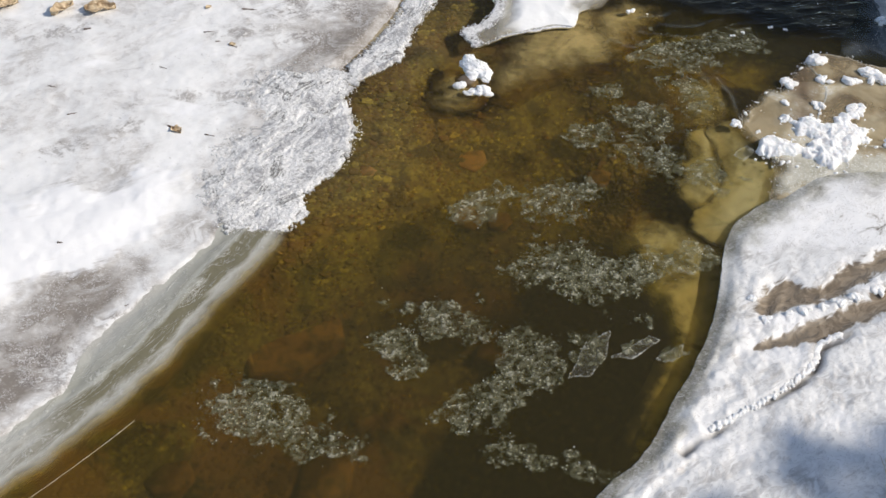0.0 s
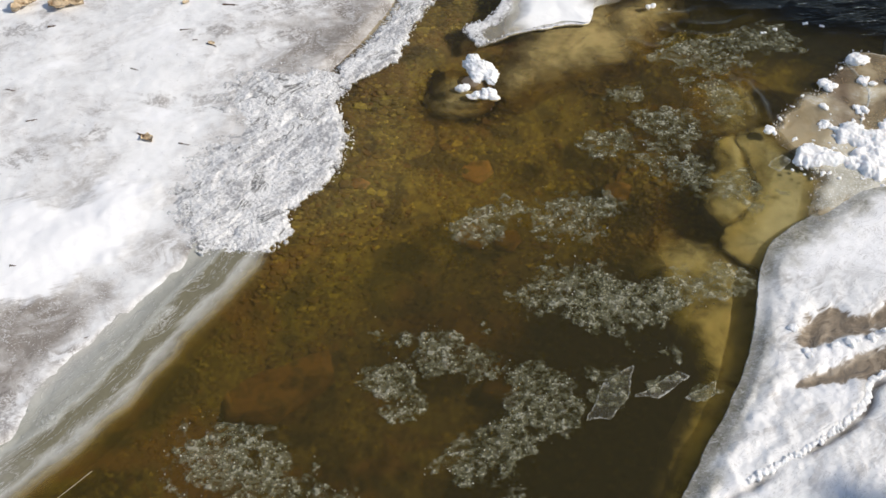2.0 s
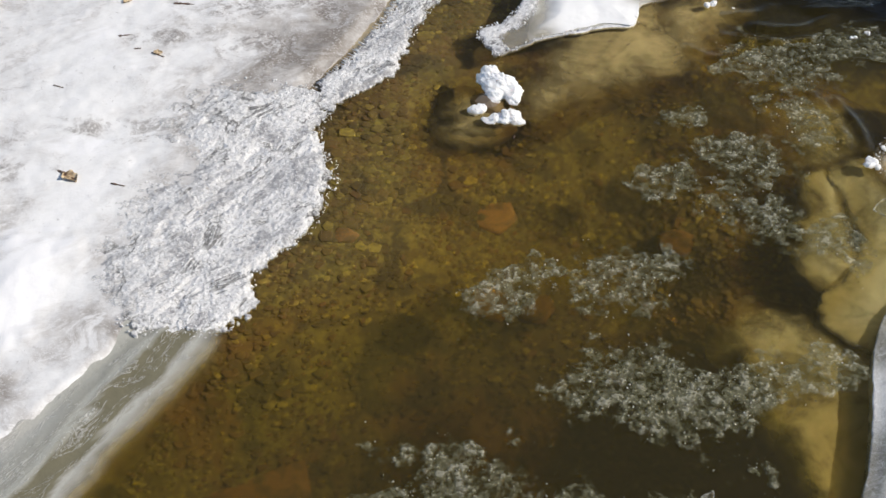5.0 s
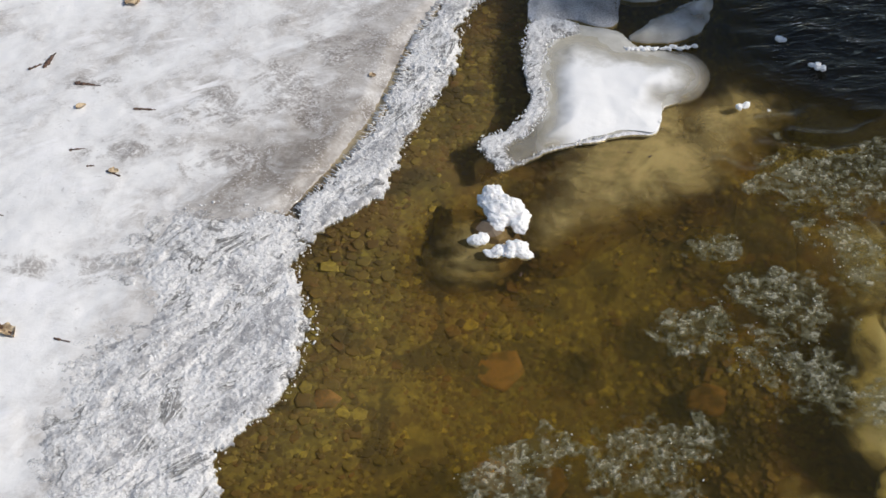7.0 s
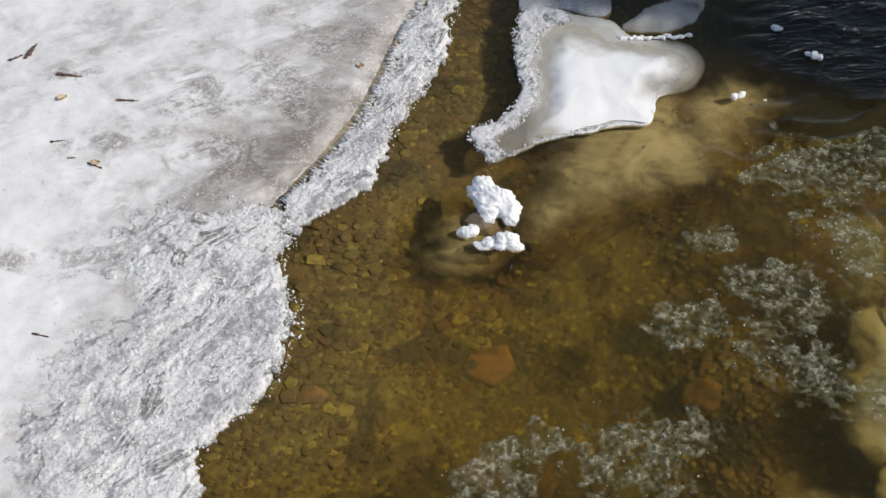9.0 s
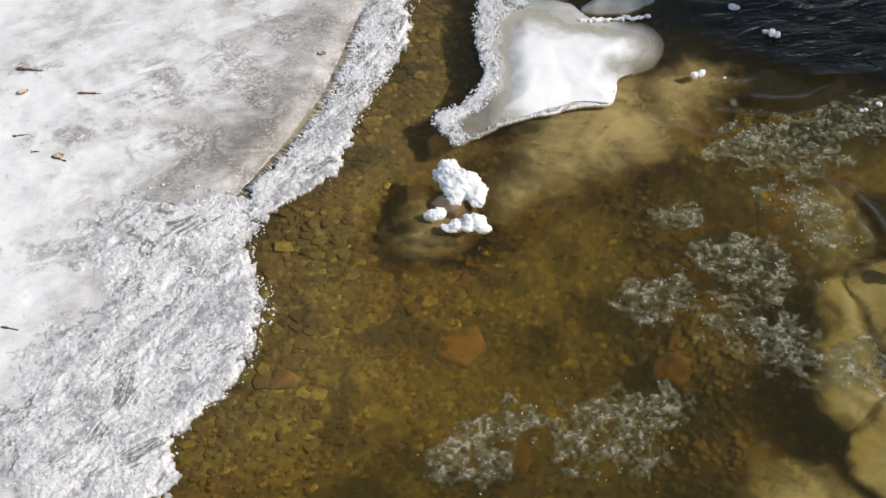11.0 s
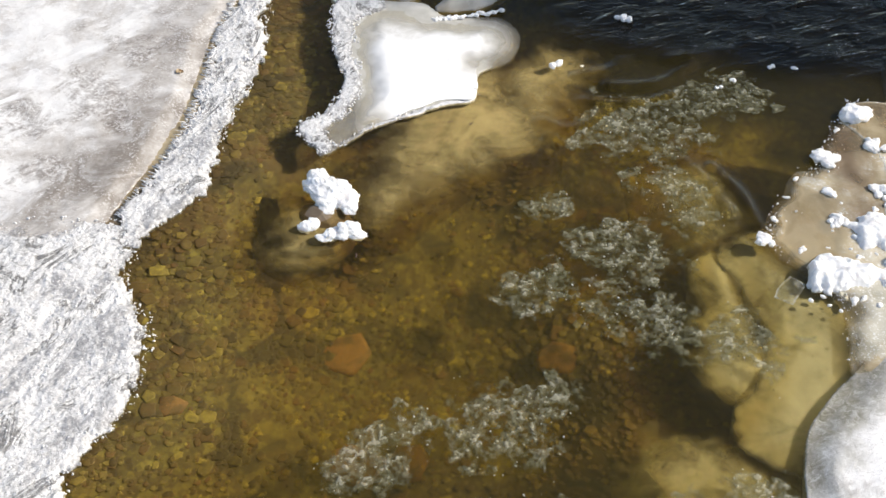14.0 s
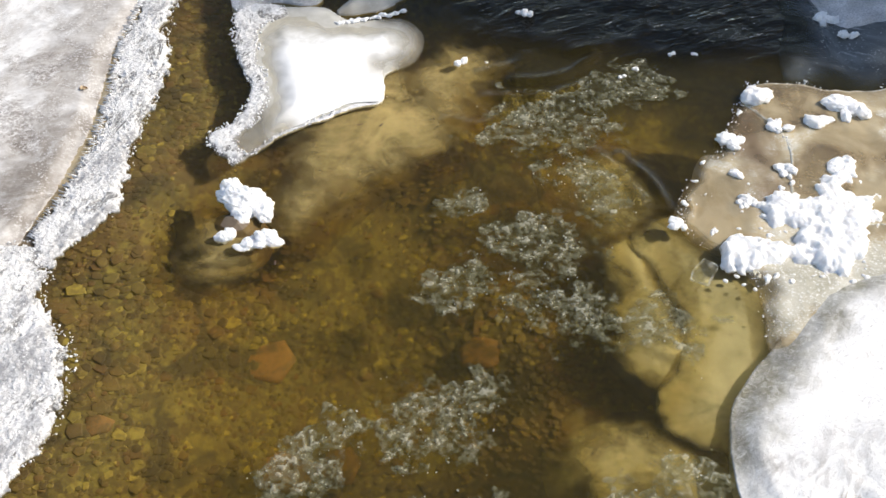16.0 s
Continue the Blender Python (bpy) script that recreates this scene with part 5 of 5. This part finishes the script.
for k, (x, y, rx, ry, turn) in enumerate(RAFTS):
    raft(x, y, rx * 1.22, ry * 1.22, turn, 300 + k, 0.92)

# thin glassy plates among the slush
for k, (curve) in enumerate([[(0.28, 2.09), (0.32, 2.19), (0.38, 2.235), (0.365, 2.15), (0.33, 2.10)], [(0.376, 2.155), (0.465, 2.22), (0.485, 2.21), (0.42, 2.15)], [(0.47, 2.155), (0.535, 2.20), (0.53, 2.165), (0.495, 2.145)], [(0.711, 2.84), (0.754, 2.882), (0.769, 2.86), (0.741, 2.822)]]):
    ob = linked("thin_plate", slab("thin_plate", rounded(curve, 1), 0.003, lambda X, Y: 0.004 * fbm(X, Y, 0.02, 2, 9), lambda x, y, d: 0.003 + 0.001 * fbm(x, y, 0.02, 2, 5), lambda x, y, d: 0.0 + zero(x), {"rim": lambda x, y, d: np.clip(0.8 * step(0.004, 0.001, d) + 0.45 * step(0.2, 0.5, fbm(x, y, 0.02, 3, 7)), 0, 1)}), M_PLATE)
    tagged(ob, "thin glassy ice plate adrift among slush", "ice plate", "thin plates adrift")

# ---- loose crystals of the frost rim ----
rnd = random.Random(55)
NEEDLES = [hull_arrays(random.Random(230 + k), 1.0, 0.16, 0.16, 9) for k in range(6)]


def frosted(curve, top, count, spread_in, parent):
    """Crystals scattered over a frosted piece, thickest towards its outline."""
    lo, hi = curve.min(0), curve.max(0)
    n = count * 4
    x, y = np.random.RandomState(count).uniform(lo[0] - 0.01, hi[0] + 0.01, n), np.random.RandomState(count + 1).uniform(lo[1] - 0.01, hi[1] + 0.01, n)
    d = depth_in(curve, x, y) + 0.012 * fbm(x, y, 0.02, 3, 7)
    into = depth_in(shelf_edge, x, y)
    ring = np.maximum(np.maximum(step(0.0, 0.18, into + 0.06 * fbm(x, y, 0.08, 3, 28)), step(0.03, 0.06, into) * step(0.18, 0.10, d)) * step(3.2, 3.08, y), step(-0.016, -0.010, into) * step(3.10, 3.14, y))
    keep = (d > -0.006) & (ring < np.random.RandomState(9).uniform(0.1, 0.9, n)) & ((d < spread_in) | (np.random.RandomState(3).uniform(0, 1, n) < 0.45))
    x, y, d = x[keep][:count], y[keep][:count], np.maximum(d[keep][:count], 0)
    z = top(x, y, d)
    v, f = scattered(GRAINS, [(a, b, c - 0.0003, 0.0019 * rnd.choice((0.5, 0.7, 1.0, 1.3, 1.7)), 1.3) for a, b, c in zip(x, y, z)], rnd)
    tagged(linked("frost_grain", solid("frost_grain", v, f, False), M_GRAIN, parent), kind="stuff")


def edge_crystals(curve, x0, x1, y0, y1, count, z, reach, parent):
    """Loose ice grains strewn in patches along an outline."""
    rs = np.random.RandomState(count)
    x, y = rs.uniform(x0, x1, count * 12), rs.uniform(y0, y1, count * 12)
    d = depth_in(curve, x, y) + 0.010 * fbm(x, y, 0.02, 3, 7)
    keep = (d > -0.004) & (d < reach * rs.uniform(0, 1, len(x)) ** 2) & (fbm(x, y, 0.06, 3, 47) > -0.15)
    v, f = scattered(GRAINS, [(a, b, z, 0.0012 * rnd.choice((0.5, 0.7, 1.0, 1.4, 2.2)), 1.3) for a, b in zip(x[keep][:count], y[keep][:count])], rnd)
    tagged(linked("edge_crystal", solid("edge_crystal", v, f, False), M_GRAIN, parent), kind="stuff")


edge_crystals(murky_edge, 0.66, 1.3, 2.7, 3.3, 900, 0.007, 0.05, margin)
edge_crystals(pane_edge, 0.92, 1.3, 2.95, 3.3, 350, 0.011, 0.02, margin)
edge_crystals(floe_edge, 0.02, 0.40, 3.22, 3.40, 600, 0.005, 0.010, floe)
frosted(frost_edge, frost_top, 8000, 0.03, shelf)
frosted(fringe_edge, lambda x, y, d: 0.006 + zero(x), 1500, 0.02, floe)
places, verts, faces, total = [], [], [], 0
teeth_line = rounded([(-0.045, 3.72), (-0.09, 3.60), (-0.125, 3.44), (-0.185, 3.27), (-0.265, 3.13)], 30, False)
for i in range(1, len(teeth_line)):
    p, q = teeth_line[i - 1], teeth_line[i]
    ang = math.atan2(q[1] - p[1], q[0] - p[0]) - math.pi / 2
    for _ in range(2):
        u = rnd.random()
        v, f = NEEDLES[rnd.randrange(6)]
        m = np.array(Euler((0, rnd.uniform(-0.15, 0.15), ang + rnd.uniform(-0.35, 0.35))).to_matrix())
        ln = rnd.uniform(0.005, 0.011)
        verts.append(v @ m.T * ln + (p[0] + u * (q[0] - p[0]) + rnd.uniform(-0.004, 0.004), p[1] + u * (q[1] - p[1]), 0.006 + rnd.uniform(0, 0.003)))
        faces.append(f + total)
        total += len(v)
tagged(linked("frost_needle", solid("frost_needle", np.concatenate(verts), np.concatenate(faces), False), M_GRAIN, shelf), kind="stuff")

# ---- leaves, bark and twigs on the shelf ice ----


def on_shelf(x, y):
    a, b = np.array([x]), np.array([y])
    return float(shelf_top(a, b, np.maximum(depth_in(shelf_edge, a, b), 0))[0])


def leaf(x, y, length, width, turn, curl, seed, material=None):
    """A dry curled leaf with a midrib fold."""
    noise.seed_set(seed)
    n, m = 14, 8
    v = []
    for i in range(n + 1):
        u = i / n
        w = width * (math.sin(math.pi * u**0.8) ** 0.8 + 0.02)
        for j in range(m + 1):
            s = j / m * 2 - 1
            px, py = (u - 0.5) * length, s * w * (1 + 0.55 * noise.noise(Vector((u * 5, math.copysign(2.0, s), seed))) + 0.2 * noise.noise(Vector((u * 17, math.copysign(5.0, s), seed)))) + 0.5 * width * noise.noise(Vector((u * 2.2, 9.0, seed)))
            pz = curl * abs(s) ** 1.5 * width + 0.25 * curl * width * math.sin(u * 5) + 0.30 * width * noise.noise(Vector((u * 6, s * 3, seed + 7)))
            v.append((px, py, pz))
    f = [(i * (m + 1) + j, (i + 1) * (m + 1) + j, (i + 1) * (m + 1) + j + 1, i * (m + 1) + j + 1) for i in range(n) for j in range(m)]
    me = solid("leaf", v, f)
    ob = linked("leaf", me, material or M_LEAF)
    th = ob.modifiers.new("thickness", "SOLIDIFY")
    th.thickness = 0.0006
    low = min(p[2] for p in v)
    ob.matrix_world = pose(x, y, on_shelf(x, y) - low - 0.001, 0, 0, turn)
    return tagged(ob, "curled dry tan leaf lying on shelf ice", "leaf", "leaves on the ice")


leaf(-0.945, 3.325, 0.085, 0.024, 12, 0.5, 1)
leaf(-1.045, 3.315, 0.075, 0.018, 50, 0.7, 2)
leaf(-1.20, 3.325, 0.07, 0.022, 30, 0.6, 3)
leaf(-0.662, 2.83, 0.030, 0.011, -35, 0.6, 4)
leaf(-0.57, 3.19, 0.016, 0.006, 10, 0.6, 5)
leaf(-0.16, 3.475, 0.013, 0.005, 5, 0.6, 6)
leaf(-0.62, 3.66, 0.028, 0.011, 20, 0.5, 7)
leaf(-0.655, 3.35, 0.018, 0.006, 40, 0.6, 8)


def twig(x, y, length, thick, turn, seed, label):
    """A crooked flake of bark or twig."""
    rnd = random.Random(seed)
    bm = bmesh.new()
    for i in range(5):
        r = thick * rnd.uniform(0.5, 1.1) * (1 - 0.12 * i)
        made = bmesh.ops.create_icosphere(bm, subdivisions=1, radius=1)["verts"]
        for p in made:
            p.co = Vector(((i / 4 - 0.5) * length + p.co.x * length * 0.2, p.co.y * r + rnd.uniform(-0.3, 0.3) * r, (p.co.z + 0.4) * r * 0.6))
    me = bpy.data.meshes.new("bark_flake")
    bm.to_mesh(me)
    bm.free()
    ob = linked("bark_flake", me, M_BARK)
    ob.matrix_world = pose(x, y, on_shelf(x, y), 0, 0, turn)
    return tagged(ob, label, "bark", "bark flakes on the ice")


for k, (x, y, ln, th, turn) in enumerate([(-0.735, 3.475, 0.035, 0.006, 75), (-0.757, 3.455, 0.02, 0.005, 40), (-0.655, 3.41, 0.035, 0.005, -5), (-0.672, 2.838, 0.03, 0.005, -30), (-0.58, 2.82, 0.020, 0.003, -15), (-0.57, 3.185, 0.022, 0.003, -25), (-0.61, 3.20, 0.010, 0.003, 10), (-0.96, 3.23, 0.015, 0.004, 20), (-0.64, 3.24, 0.02, 0.003, 15), (-0.545, 3.35, 0.03, 0.004, 0), (-0.735, 3.08, 0.016, 0.003, -20), (-0.93, 2.88, 0.02, 0.003, 20), (-1.0, 2.98, 0.018, 0.003, -10), (-0.86, 2.41, 0.010, 0.003, 0), (-0.68, 2.24, 0.008, 0.002, 30)]):
    twig(x, y, ln, th, turn, 400 + k, "small dark bark flake frozen into the ice")

# flecks of bark adrift below the floe, and a straw along the melting lip
for k, (x, y) in enumerate([(0.29, 3.305), (0.325, 3.297), (0.10, 3.005)]):
    ob = twig(x, y, 0.007, 0.002, 40 * k, 430 + k, "tiny dark bark fleck floating on the water")
    ob.location.z = 0.001
straw_curve = bpy.data.curves.new("straw", "CURVE")
straw_curve.dimensions, straw_curve.bevel_depth, straw_curve.bevel_resolution = "3D", 0.0005, 2
sp = straw_curve.splines.new("POLY")
sp.points.add(6)
for i in range(7):
    u = i / 6
    sp.points[i].co = (-0.61 - 0.20 * u + 0.012 * u * (1 - u), 1.93 - 0.235 * u - 0.01 * u * (1 - u), 0.0025, 1)
tagged(linked("straw", straw_curve, M_STRAW), "long pale straw floating beside the ice lip", "straw")
rnd = random.Random(77)
row = [(0.30 + 0.13 * i / 24, 3.592 + 0.012 * i / 24 + rnd.uniform(-0.004, 0.004), 0.005, rnd.uniform(0.0025, 0.0055), 0.8) for i in range(25)]
tagged(lumps("crystal_seam", row, 78, M_SNOW, floe, 0.4), kind="stuff")

# dry grass tuft at the foot of the overflow ice
rnd = random.Random(71)
tuft = tagged(new("grass_tuft"), "thin dry grass stalks poking through the ice", "grass")
tuft.location = (0.90, 1.80, 0.04)
for k in range(9):
    a, ln = rnd.uniform(0, 6.28), rnd.uniform(0.03, 0.07)
    cu = bpy.data.curves.new("blade", "CURVE")
    cu.dimensions, cu.bevel_depth, cu.bevel_resolution = "3D", 0.0006, 1
    sp = cu.splines.new("POLY")
    sp.points.add(4)
    for i in range(5):
        u = i / 4
        sp.points[i].co = (0.01 * math.cos(a) + u * u * ln * 0.5 * math.cos(a), 0.01 * math.sin(a) + u * u * ln * 0.5 * math.sin(a), u * ln, 1)
    linked("blade", cu, M_GRASS, tuft)

# ---- gravel on the bed ----
rnd = random.Random(91)
PEBBLES = []
for k in range(12):
    sx, sy, sz = 1.0, rnd.uniform(0.6, 0.95), rnd.uniform(0.07, 0.12)
    PEBBLES.append(flake(rnd, sx, sy, rnd.uniform(0.03, 0.06), rnd.choice((4, 5, 5, 6))))
spots = []
for _ in range(48000):
    x, y = rnd.uniform(-0.95, 0.80), rnd.uniform(1.60, 3.95)
    spots.append((x, y, rnd.choice((0.003, 0.004, 0.004, 0.005, 0.005, 0.006, 0.006, 0.007, 0.008, 0.009, 0.011, 0.015)) * rnd.uniform(0.8, 1.2)))
P = np.array(spots)
east = P[:, 0] - np.interp(P[:, 1], SHORE[::-1, 1], SHORE[::-1, 0])
P = P[(east > -0.05) & (P[:, 0] < 0.75)]
P = P[fbm(P[:, 0], P[:, 1], 0.20, 4, 93) + 0.5 * fbm(P[:, 0], P[:, 1], 0.03, 2, 94) > np.where(P[:, 2] > 0.012, 0.0, -0.5)]
Z = bed_height(P[:, 0], P[:, 1])
nearer = (P[:, 2] > 0.0105) & (P[:, 0] > -0.24) & (P[:, 0] < 0.36) & (P[:, 1] > 2.5) & (P[:, 1] < 3.35)
single = np.flatnonzero(nearer)[:300]
pebble_meshes = [solid("stone", v, f, False) for v, f in PEBBLES]
for me in pebble_meshes:
    me.materials.append(M_STONE)
for i in single:
    ob = new("pebble", pebble_meshes[i % 12])
    ob.parent = ground
    s = P[i, 2]
    ob.matrix_local = pose(P[i, 0], P[i, 1], Z[i] + 0.001 + 0.001 * rnd.random(), rnd.uniform(-2, 2), rnd.uniform(-2, 2), rnd.uniform(0, 360)) @ Matrix.Diagonal((s, s, s, 1))
rest = np.setdiff1d(np.arange(len(P)), single)
v, f = scattered(PEBBLES, [(P[i, 0], P[i, 1], Z[i] + 0.0015 * rnd.random(), P[i, 2], 0.035) for i in rest], rnd)
tagged(linked("gravel", solid("gravel", v, f, False), M_JOINED, ground), "loose brown and olive gravel", kind="stuff")
